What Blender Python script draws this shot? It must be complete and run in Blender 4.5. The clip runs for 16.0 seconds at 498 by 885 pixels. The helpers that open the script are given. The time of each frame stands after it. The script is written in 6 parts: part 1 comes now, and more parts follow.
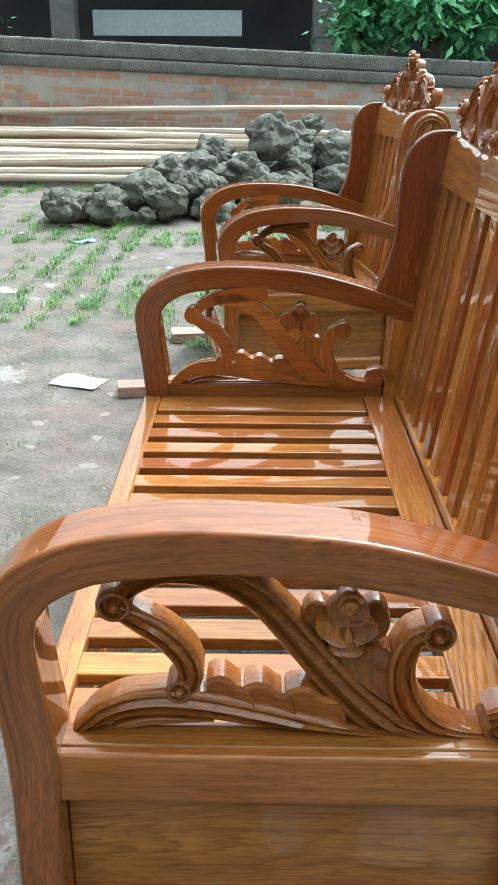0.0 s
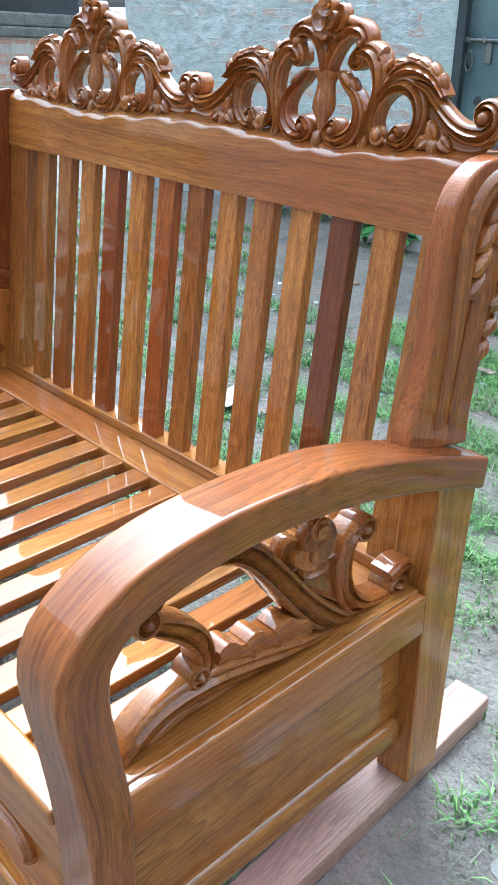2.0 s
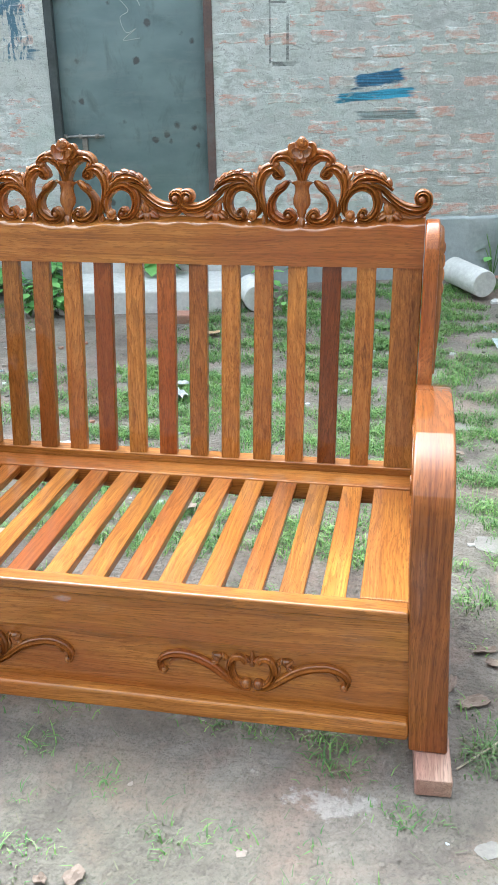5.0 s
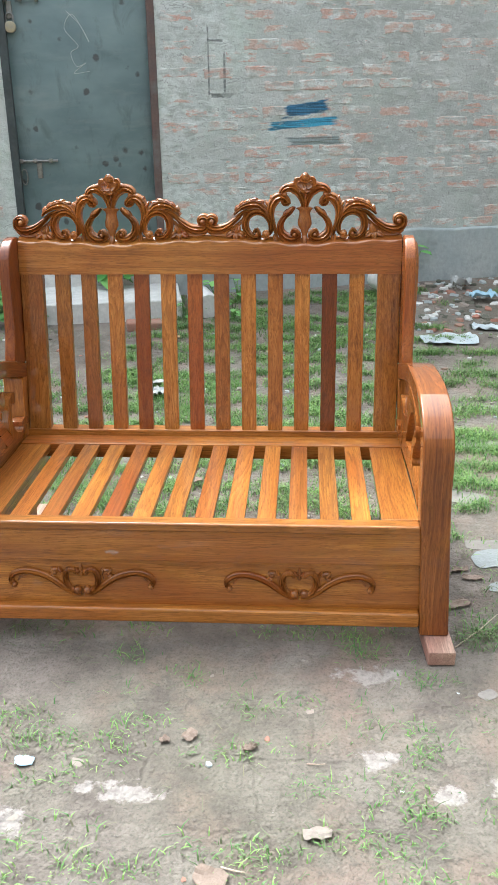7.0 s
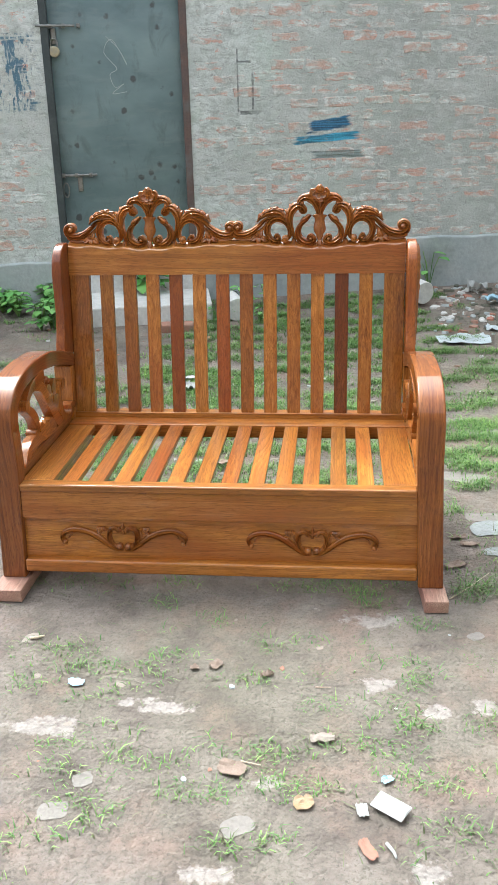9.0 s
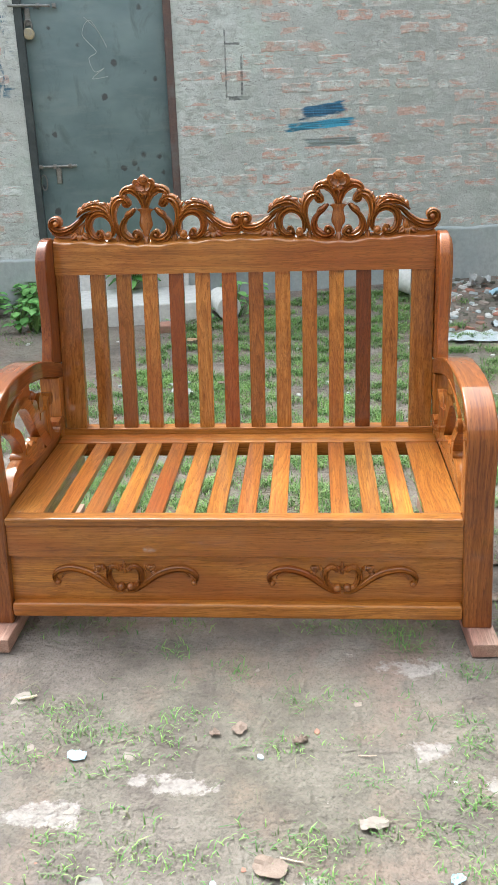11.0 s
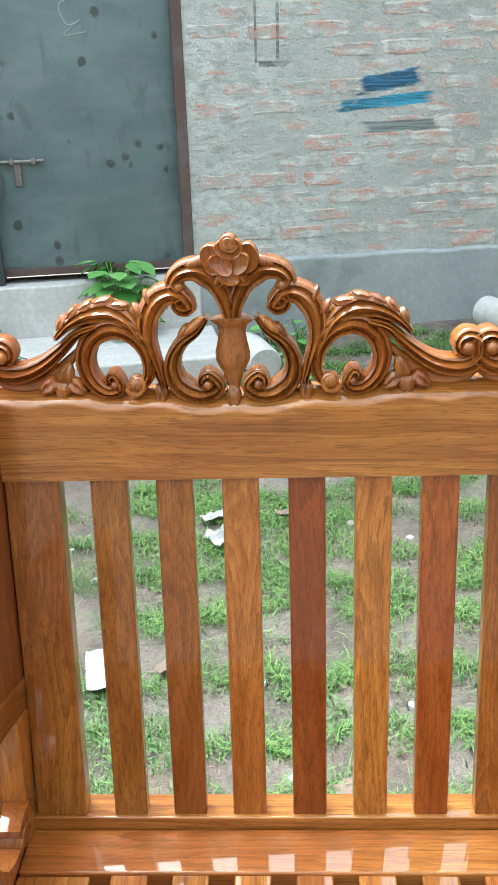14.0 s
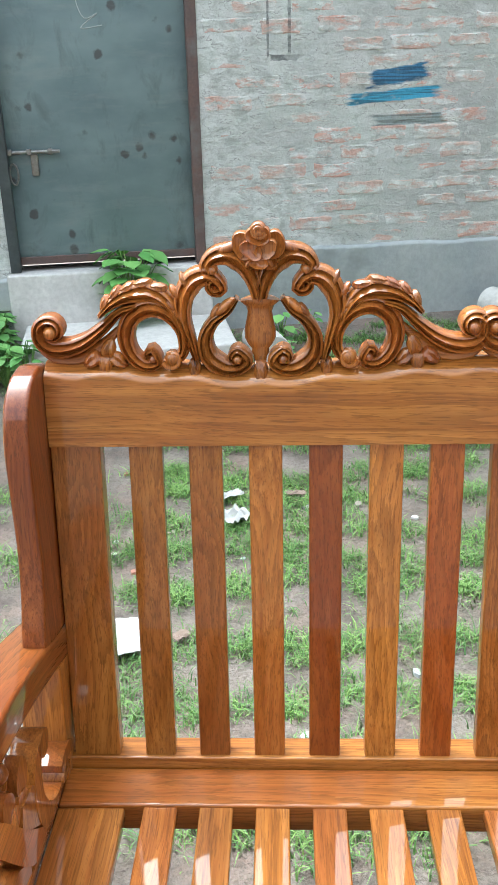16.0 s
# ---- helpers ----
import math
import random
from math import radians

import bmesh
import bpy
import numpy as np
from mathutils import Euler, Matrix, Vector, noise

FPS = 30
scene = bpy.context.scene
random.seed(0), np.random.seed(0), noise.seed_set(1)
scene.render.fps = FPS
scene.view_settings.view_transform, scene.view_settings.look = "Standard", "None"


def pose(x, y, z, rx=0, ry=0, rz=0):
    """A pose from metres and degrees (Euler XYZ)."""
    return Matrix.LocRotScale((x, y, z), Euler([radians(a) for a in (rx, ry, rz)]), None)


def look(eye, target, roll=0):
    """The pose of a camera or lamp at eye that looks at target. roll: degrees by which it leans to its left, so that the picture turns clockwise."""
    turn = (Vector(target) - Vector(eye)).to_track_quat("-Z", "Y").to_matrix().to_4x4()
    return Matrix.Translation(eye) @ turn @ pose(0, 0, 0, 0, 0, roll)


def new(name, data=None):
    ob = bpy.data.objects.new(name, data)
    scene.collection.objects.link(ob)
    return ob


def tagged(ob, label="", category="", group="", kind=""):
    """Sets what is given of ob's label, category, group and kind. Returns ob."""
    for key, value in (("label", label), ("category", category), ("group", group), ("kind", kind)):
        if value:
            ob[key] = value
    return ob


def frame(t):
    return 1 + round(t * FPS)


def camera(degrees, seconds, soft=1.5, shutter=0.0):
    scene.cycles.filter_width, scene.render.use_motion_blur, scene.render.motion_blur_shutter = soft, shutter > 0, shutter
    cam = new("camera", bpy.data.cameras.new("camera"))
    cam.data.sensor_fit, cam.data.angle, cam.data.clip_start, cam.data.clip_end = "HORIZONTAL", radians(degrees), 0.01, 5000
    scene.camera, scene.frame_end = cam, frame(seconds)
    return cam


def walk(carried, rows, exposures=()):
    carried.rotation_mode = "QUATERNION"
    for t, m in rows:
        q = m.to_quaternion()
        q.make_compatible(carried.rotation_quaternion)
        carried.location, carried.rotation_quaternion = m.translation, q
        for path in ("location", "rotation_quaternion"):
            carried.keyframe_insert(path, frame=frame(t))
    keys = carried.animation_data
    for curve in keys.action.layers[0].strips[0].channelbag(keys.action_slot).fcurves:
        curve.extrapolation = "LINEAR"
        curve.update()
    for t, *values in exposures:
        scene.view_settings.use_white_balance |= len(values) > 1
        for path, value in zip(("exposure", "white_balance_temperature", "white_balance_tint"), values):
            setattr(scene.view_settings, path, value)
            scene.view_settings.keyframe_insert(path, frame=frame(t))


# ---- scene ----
cam = camera(32.0, 16.0, soft=0.85)
PATH = [
    (0, (1.441, 0.278, 1.13), (-0.395, 0.259, 0.337), 0.3),
    (0.5, (1.382, 0.168, 1.069), (-0.37, 0.51, 0.167), -2.0),
    (1, (1.316, 0.036, 1.083), (-0.301, 0.738, 0.138), -1.3),
    (1.5, (1.289, -0.15, 1.139), (-0.177, 0.851, 0.217), -0.2),
    (2, (1.241, -0.313, 1.171), (-0.055, 0.918, 0.273), 0.7),
    (2.5, (1.092, -0.432, 1.126), (0.023, 1.038, 0.291), 1.9),
    (3, (0.915, -0.603, 1.131), (0.133, 1.041, 0.303), 2.3),
    (3.5, (0.796, -0.86, 1.224), (0.254, 0.889, 0.419), 0.1),
    (4, (0.827, -1.07, 1.204), (0.304, 0.718, 0.475), -3.5),
    (4.5, (0.753, -1.285, 1.264), (0.28, 0.517, 0.537), -2.4),
    (5, (0.585, -1.434, 1.305), (0.227, 0.38, 0.543), -1.1),
    (7.5, (0.3, -2.149, 1.413), (0.182, -0.291, 0.683), -1.0),
    (8, (0.369, -2.277, 1.42), (0.195, -0.419, 0.7), -1.1),
    (8.5, (0.365, -2.381, 1.438), (0.169, -0.524, 0.723), -1.5),
    (11, (0.217, -2.041, 1.386), (0.072, -0.184, 0.657), -1.9),
    (11.5, (0.063, -1.732, 1.395), (-0.027, 0.122, 0.649), -2.5),
    (12, (-0.032, -1.344, 1.367), (-0.121, 0.513, 0.629), -3.0),
    (12.5, (-0.15, -0.989, 1.36), (-0.239, 0.868, 0.624), -2.9),
    (13, (-0.215, -0.697, 1.357), (-0.296, 1.16, 0.618), -2.6),
    (13.5, (-0.205, -0.413, 1.336), (-0.281, 1.438, 0.583), -2.2),
    (14, (-0.242, -0.305, 1.355), (-0.318, 1.538, 0.582), -1.9),
    (14.5, (-0.244, -0.359, 1.383), (-0.321, 1.481, 0.602), -1.7),
    (15, (-0.243, -0.417, 1.384), (-0.327, 1.419, 0.594), -1.5),
    (15.5, (-0.278, -0.464, 1.39), (-0.361, 1.371, 0.598), -1.4),
    (16, (-0.269, -0.418, 1.371), (-0.351, 1.417, 0.58), -1.5),
]
walk(cam, [(t, look(eye, target, roll)) for t, eye, target, roll in PATH], exposures=((0, 1.66, 5550, -5), (0.5, 2.10, 5000, -6), (1, 2.16, 4380, -6), (2, 2.04, 4880, -3), (3, 1.85, 5480, -2), (5, 2.08, 5600, 0), (7.5, 1.80, 6000, 4), (11, 1.83, 6050, 4), (12, 2.07, 5720, 1), (13, 2.05, 5680, 0), (14, 2.12, 5800, 0), (16, 2.07, 5830, 3)))

# ---- world and light: a bright overcast day ----
world = bpy.data.worlds.new("overcast_sky")
scene.world = world
world.use_nodes = True
wn = world.node_tree.nodes
wl = world.node_tree.links
sky = wn.new("ShaderNodeTexSky")
sky.sky_type = 'NISHITA'
sky.sun_disc = False
sky.sun_elevation = radians(60)
sky.sun_rotation = radians(-40)
sky.air_density = 1.6
sky.dust_density = 7.0
grey = wn.new("ShaderNodeHueSaturation")
grey.inputs["Saturation"].default_value = 0.25
wl.new(sky.outputs[0], grey.inputs["Color"])
wl.new(grey.outputs[0], wn["Background"].inputs["Color"])
wn["Background"].inputs["Strength"].default_value = 0.15
sun = new("sun", bpy.data.lights.new("sun", 'SUN'))
sun.data.energy = 0.32
sun.data.angle = radians(75)
sun.data.color = (1.0, 0.985, 0.965)
sun.matrix_world = look((-2.5, 3.0, 6.0), (0, 0, 0))


# ---- materials ----
def material(name):
    m = bpy.data.materials.new(name)
    m.use_nodes = True
    nt = m.node_tree
    return m, nt, nt.nodes["Principled BSDF"]


def node(nt, kind, **kw):
    n = nt.nodes.new("ShaderNode" + kind)
    for k, v in kw.items():
        n.inputs[k.replace("_", " ")].default_value = v
    return n


def noise_of(nt, vec, scale, detail=4.0, rough=0.55, distort=0.0):
    n = node(nt, "TexNoise", Scale=scale, Detail=detail, Roughness=rough, Distortion=distort)
    nt.links.new(vec, n.inputs["Vector"])
    return n.outputs["Fac"]


def ramp(nt, fac, stops):
    n = nt.nodes.new("ShaderNodeValToRGB")
    e = n.color_ramp.elements
    while len(e) < len(stops):
        e.new(0.5)
    for el, (p, c) in zip(e, stops):
        el.position = p
        el.color = (*c, 1) if len(c) == 3 else c
    nt.links.new(fac, n.inputs[0])
    return n.outputs[0]


def grey_ramp(nt, fac, a, b, lo=0.0, hi=1.0):
    return ramp(nt, fac, [(a, (lo,) * 3), (b, (hi,) * 3)])


def mixed(nt, fac, a, b, mode='MIX'):
    n = nt.nodes.new("ShaderNodeMix")
    n.data_type = 'RGBA'
    n.blend_type = mode
    for sock, val in ((n.inputs["Factor"], fac), (n.inputs["A"], a), (n.inputs["B"], b)):
        if isinstance(val, (int, float)):
            sock.default_value = val
        elif isinstance(val, tuple):
            sock.default_value = (*val, 1)
        else:
            nt.links.new(val, sock)
    return n.outputs["Result"]


def calc(nt, op, a, b=0.0, c=0.0):
    n = nt.nodes.new("ShaderNodeMath")
    n.operation = op
    for i, v in enumerate((a, b, c)):
        if isinstance(v, (int, float)):
            n.inputs[i].default_value = v
        else:
            nt.links.new(v, n.inputs[i])
    return n.outputs[0]


def vec_scaled(nt, vec, s):
    n = nt.nodes.new("ShaderNodeVectorMath")
    n.operation = 'MULTIPLY'
    nt.links.new(vec, n.inputs[0])
    n.inputs[1].default_value = s
    return n.outputs[0]


def bumped(nt, bsdf, height, strength=0.3, distance=0.01):
    b = node(nt, "Bump", Strength=strength, Distance=distance)
    nt.links.new(height, b.inputs["Height"])
    nt.links.new(b.outputs[0], bsdf.inputs["Normal"])


def position(nt):
    return nt.nodes.new("ShaderNodeNewGeometry").outputs["Position"]


def wood_material(name, light, mid, dark, gloss=1.0):
    m, nt, b = material(name)
    at = nt.nodes.new("ShaderNodeAttribute")
    at.attribute_name = "grain"
    info = nt.nodes.new("ShaderNodeObjectInfo")
    shift = nt.nodes.new("ShaderNodeVectorMath")
    shift.operation = 'MULTIPLY_ADD'
    comb = nt.nodes.new("ShaderNodeCombineXYZ")
    for i in range(3):
        nt.links.new(info.outputs["Random"], comb.inputs[i])
    nt.links.new(comb.outputs[0], shift.inputs[0])
    shift.inputs[1].default_value = (7.0, 0.16, 0.11)
    nt.links.new(at.outputs["Vector"], shift.inputs[2])
    p = shift.outputs[0]
    warp = noise_of(nt, vec_scaled(nt, p, (1.6, 6, 6)), 1.0, 2)
    wv = nt.nodes.new("ShaderNodeVectorMath")
    wv.operation = 'MULTIPLY_ADD'
    nt.links.new(warp, wv.inputs[0])
    wv.inputs[1].default_value = (0, 0.06, 0.06)
    nt.links.new(p, wv.inputs[2])
    rings = noise_of(nt, vec_scaled(nt, wv.outputs[0], (0.5, 60, 60)), 1.0, 3, 0.6)
    pores = noise_of(nt, vec_scaled(nt, wv.outputs[0], (26, 540, 540)), 1.0, 2, 0.6)
    fibre = noise_of(nt, vec_scaled(nt, wv.outputs[0], (1.8, 210, 210)), 1.0, 4, 0.7)
    tone = noise_of(nt, vec_scaled(nt, p, (2.2, 9, 9)), 1.0, 3)
    blush = noise_of(nt, vec_scaled(nt, p, (1.3, 4, 4)), 1.0, 2)
    # growth rings: contour lines of a long, slow noise, closing into narrow cathedral arches
    swell = noise_of(nt, vec_scaled(nt, wv.outputs[0], (0.55, 10, 10)), 1.0, 2, 0.4, 0.15)
    band = calc(nt, 'FRACT', calc(nt, 'MULTIPLY', calc(nt, 'ADD', swell, calc(nt, 'MULTIPLY', fibre, 0.030)), 30.0))
    vein = calc(nt, 'MULTIPLY', grey_ramp(nt, band, 0.30, 0.95), grey_ramp(nt, tone, 0.36, 0.60, 0.15, 1.0))
    f = calc(nt, 'ADD', calc(nt, 'MULTIPLY', rings, 0.30), calc(nt, 'MULTIPLY', fibre, 0.38))
    f = calc(nt, 'ADD', f, calc(nt, 'MULTIPLY', tone, 0.32))
    col = ramp(nt, f, [(0.345, dark), (0.47, mid), (0.61, light)])
    col = mixed(nt, grey_ramp(nt, blush, 0.46, 0.66, 0.0, 0.62), col, (mid[0] * 0.80, mid[1] * 0.52, mid[2] * 0.6))
    col = mixed(nt, calc(nt, 'MULTIPLY', vein, 0.42), col, tuple(0.30 * v for v in mid))
    col = mixed(nt, grey_ramp(nt, pores, 0.54, 0.63, 0.0, 0.58), col, tuple(0.42 * v for v in mid))
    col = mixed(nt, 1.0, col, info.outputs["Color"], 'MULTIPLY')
    vary = calc(nt, 'MULTIPLY_ADD', calc(nt, 'FRACT', calc(nt, 'MULTIPLY', info.outputs["Random"], 17.3)), 0.40, 0.78)
    vv = nt.nodes.new("ShaderNodeCombineColor")
    for i in range(3):
        nt.links.new(vary, vv.inputs[i])
    col = mixed(nt, 1.0, col, vv.outputs[0], 'MULTIPLY')
    nt.links.new(col, b.inputs["Base Color"])
    b.inputs["Roughness"].default_value = 0.5
    b.inputs["Specular IOR Level"].default_value = 0.12 if gloss > 0.5 else 0.4
    b.inputs["Coat Weight"].default_value = gloss
    b.inputs["Coat IOR"].default_value = 1.5
    smear = noise_of(nt, p, 14.0, 3)
    nt.links.new(grey_ramp(nt, smear, 0.3, 0.75, 0.008, 0.035), b.inputs["Coat Roughness"])
    bumped(nt, b, calc(nt, 'ADD', fibre, calc(nt, 'MULTIPLY', warp, 2.5)), 0.06, 0.001)
    return m


TEAK = wood_material("varnished_teak", (0.545, 0.222, 0.041), (0.368, 0.130, 0.021), (0.135, 0.038, 0.007))
# same teak made darker: the shade in the carving's grooves is in its colour
TEAK_CARVED = wood_material("varnished_teak_carved_shade", (0.46, 0.166, 0.029), (0.312, 0.100, 0.016), (0.125, 0.031, 0.006))
RAW = wood_material("raw_plank_wood", (0.50, 0.33, 0.25), (0.40, 0.24, 0.18), (0.24, 0.13, 0.09), gloss=0.0)
BAMBOO = wood_material("dry_bamboo", (0.66, 0.58, 0.45), (0.57, 0.48, 0.35), (0.42, 0.33, 0.23), gloss=0.15)

WALL_ANGLE = math.atan(0.19)


def wall_coords(nt):
    """World place turned so that x runs along the house wall."""
    r = nt.nodes.new("ShaderNodeVectorRotate")
    r.rotation_type = 'Z_AXIS'
    r.inputs["Angle"].default_value = -WALL_ANGLE
    r.inputs["Center"].default_value = (0, 4.134, 0)
    nt.links.new(position(nt), r.inputs["Vector"])
    return r.outputs[0]


def stroke_mask(nt, xyz, x0, x1, z0, z1, slope, edge):
    """A brushed stroke between two heights, rough at its ends."""
    sep = nt.nodes.new("ShaderNodeSeparateXYZ")
    nt.links.new(xyz, sep.inputs[0])
    x, z = sep.outputs["X"], sep.outputs["Z"]
    zc = calc(nt, 'SUBTRACT', z, calc(nt, 'MULTIPLY_ADD', x, slope, (z0 + z1) / 2 - slope * (x0 + x1) / 2))
    dz = calc(nt, 'DIVIDE', calc(nt, 'ABSOLUTE', zc), (z1 - z0) / 2)
    dx = calc(nt, 'DIVIDE', calc(nt, 'ABSOLUTE', calc(nt, 'SUBTRACT', x, (x0 + x1) / 2)), (x1 - x0) / 2)
    d = calc(nt, 'MAXIMUM', dz, dx)
    d = calc(nt, 'ADD', d, calc(nt, 'MULTIPLY_ADD', edge, 0.9, -0.45))
    return grey_ramp(nt, d, 0.80, 1.0, 1.0, 0.0)


def wall_material(name, brick):
    m, nt, b = material(name)
    q = wall_coords(nt)
    big = noise_of(nt, vec_scaled(nt, q, (1, 1, 1.5)), 1.2, 4)
    mid = noise_of(nt, vec_scaled(nt, q, (1, 1, 2.0)), 5.0, 5, 0.62)
    fine = noise_of(nt, q, 70.0, 4, 0.65)
    blot = noise_of(nt, vec_scaled(nt, q, (1, 1, 1.8)), 13.0, 6, 0.7, 0.4)
    smear = noise_of(nt, vec_scaled(nt, q, (6, 6, 15)), 1.0, 5, 0.6, 0.5)
    wash = ramp(nt, mid, [(0.32, (0.66, 0.70, 0.68)), (0.46, (0.84, 0.865, 0.845)), (0.62, (0.91, 0.92, 0.905))])
    wash = mixed(nt, grey_ramp(nt, big, 0.45, 0.62, 0.0, 0.25), wash, (0.62, 0.69, 0.675))
    sepz = nt.nodes.new("ShaderNodeSeparateXYZ")
    nt.links.new(q, sepz.inputs[0])
    low = calc(nt, 'ADD', sepz.outputs["Z"], calc(nt, 'MULTIPLY', big, 1.1))
    grime = calc(nt, 'MULTIPLY', grey_ramp(nt, low, 1.15, 2.0, 0.9, 0.0), grey_ramp(nt, blot, 0.35, 0.62, 1.0, 0.25))
    wash = mixed(nt, grime, wash, (0.34, 0.35, 0.325))
    wash = mixed(nt, grey_ramp(nt, smear, 0.33, 0.45, 0.32, 0.0), wash, (0.34, 0.355, 0.335))
    crack = calc(nt, 'ABSOLUTE', calc(nt, 'SUBTRACT', noise_of(nt, vec_scaled(nt, q, (4, 4, 13)), 1.0, 4, 0.62, 0.6), 0.5))
    crack = calc(nt, 'MULTIPLY', grey_ramp(nt, crack, 0.002, 0.010, 0.7, 0.0), grey_ramp(nt, blot, 0.44, 0.54))
    wash = mixed(nt, crack, wash, (0.16, 0.155, 0.145))
    moss = grey_ramp(nt, noise_of(nt, q, 3.1, 4), 0.52, 0.72, 0.0, 0.4)
    wash = mixed(nt, moss, wash, (0.54, 0.62, 0.55))
    # places where rain has taken the wash off
    bare = noise_of(nt, q, 1.7, 4, 0.6)
    bare = calc(nt, 'ADD', bare, grey_ramp(nt, calc(nt, 'ADD', sepz.outputs["X"], calc(nt, 'MULTIPLY', big, 0.8)), 0.2, 1.6, 0.0, 0.26))
    if brick:
        info = nt.nodes.new("ShaderNodeObjectInfo")
        isl = nt.nodes.new("ShaderNodeNewGeometry").outputs["Random Per Island"]
        rnd = calc(nt, 'FRACT', calc(nt, 'ADD', info.outputs["Random"], isl))
        clay = mixed(nt, rnd, (0.63, 0.36, 0.29), (0.60, 0.44, 0.375))
        clay = mixed(nt, grey_ramp(nt, fine, 0.45, 0.75, 0.0, 0.55), clay, (0.30, 0.19, 0.155))
        frag = noise_of(nt, vec_scaled(nt, q, (9, 9, 26)), 1.0, 5, 0.72, 0.3)
        worn = calc(nt, 'ADD', calc(nt, 'MULTIPLY', rnd, 0.26), calc(nt, 'MULTIPLY_ADD', blot, 0.45, calc(nt, 'MULTIPLY', frag, 0.55)))
        worn = calc(nt, 'ADD', worn, calc(nt, 'MULTIPLY', bare, 0.45))
        show = calc(nt, 'MULTIPLY', grey_ramp(nt, calc(nt, 'ADD', worn, calc(nt, 'MULTIPLY_ADD', fine, 0.16, -0.08)), 0.745, 0.80, 0.0, 0.92), grey_ramp(nt, smear, 0.40, 0.52, 0.25, 1.0))
        show = calc(nt, 'MULTIPLY', show, grey_ramp(nt, frag, 0.46, 0.55, 0.10, 1.0))
        col = mixed(nt, show, wash, clay)
    else:
        # bare mortar, darkened to carry the shadow lines between bricks
        gap = calc(nt, 'ADD', calc(nt, 'MULTIPLY', blot, 0.8), calc(nt, 'MULTIPLY', bare, 0.5))
        col = mixed(nt, grey_ramp(nt, gap, 0.66, 0.76, 0.0, 0.42), wash, (0.30, 0.295, 0.275))
    edge = noise_of(nt, vec_scaled(nt, q, (9, 9, 70)), 1.0, 4, 0.6)
    hair = noise_of(nt, vec_scaled(nt, q, (4, 4, 150)), 1.0, 2)
    for x0, x1, z0, z1, sl, c, a in ((0.150, 0.460, 1.284, 1.366, 0.12, (0.016, 0.080, 0.150), 0.95), (0.045, 0.535, 1.205, 1.262, 0.07, (0.024, 0.145, 0.225), 0.95),
                                      (0.18, 0.55, 1.095, 1.150, 0.02, (0.10, 0.13, 0.13), 0.75)):
        k = stroke_mask(nt, q, x0, x1, z0, z1, sl, edge)
        c = mixed(nt, grey_ramp(nt, hair, 0.46, 0.58), c, tuple(min(0.8, v * 2.4) for v in c))
        col = mixed(nt, calc(nt, 'MULTIPLY', calc(nt, 'MULTIPLY', k, a), grey_ramp(nt, blot, 0.30, 0.42, 0.35, 1.0)), col, c)
    ragged = noise_of(nt, q, 24.0, 5, 0.7)
    for x0, x1, z0, z1 in ((-0.343, -0.331, 1.41, 1.82), (-0.242, -0.226, 1.41, 1.70), (-0.33, -0.185, 1.400, 1.428), (-0.345, -0.24, 1.735, 1.750)):
        k = stroke_mask(nt, q, x0, x1, z0, z1, 0.0, calc(nt, 'MULTIPLY_ADD', ragged, 1.7, -0.35))
        col = mixed(nt, calc(nt, 'MULTIPLY', calc(nt, 'MULTIPLY', k, 0.75), grey_ramp(nt, blot, 0.38, 0.56, 0.25, 1.0)), col, (0.05, 0.055, 0.055))
    scr = stroke_mask(nt, q, -2.5, -1.70, 1.45, 1.95, 0.0, edge)
    ink = grey_ramp(nt, noise_of(nt, vec_scaled(nt, q, (26, 26, 7)), 1.0, 4, 0.7, 0.6), 0.50, 0.56)
    col = mixed(nt, calc(nt, 'MULTIPLY', calc(nt, 'MULTIPLY', scr, ink), 0.85), col, (0.035, 0.13, 0.21))
    nt.links.new(col, b.inputs["Base Color"])
    b.inputs["Roughness"].default_value = 0.9
    bumped(nt, b, calc(nt, 'ADD', calc(nt, 'ADD', calc(nt, 'MULTIPLY', smear, 0.8), calc(nt, 'MULTIPLY', blot, 1.3)), calc(nt, 'MULTIPLY', fine, 0.6)), 0.6, 0.015)
    return m


WALL_WASH = wall_material("whitewashed_mortar", False)
WALL_BRICK = wall_material("whitewashed_brick", True)


def plain_material(name, a, b_col, scale, rough=0.85, bump=0.3, metal=0.0, detail=5, stain=None, dist=0.01):
    m, nt, b = material(name)
    p = position(nt)
    n1 = noise_of(nt, p, scale, detail, 0.6)
    n2 = noise_of(nt, p, scale * 9, 3, 0.6)
    col = mixed(nt, grey_ramp(nt, n1, 0.32, 0.68), a, b_col)
    col = mixed(nt, grey_ramp(nt, n2, 0.35, 0.75, 0.0, 0.4), col, tuple(v * 0.55 for v in b_col))
    if stain:
        col = mixed(nt, grey_ramp(nt, noise_of(nt, p, scale * 0.45, 5, 0.65), 0.55, 0.68, 0.0, 0.8), col, stain)
    nt.links.new(col, b.inputs["Base Color"])
    b.inputs["Roughness"].default_value = rough
    b.inputs["Metallic"].default_value = metal
    bumped(nt, b, calc(nt, 'ADD', n1, n2), bump, dist)
    return m


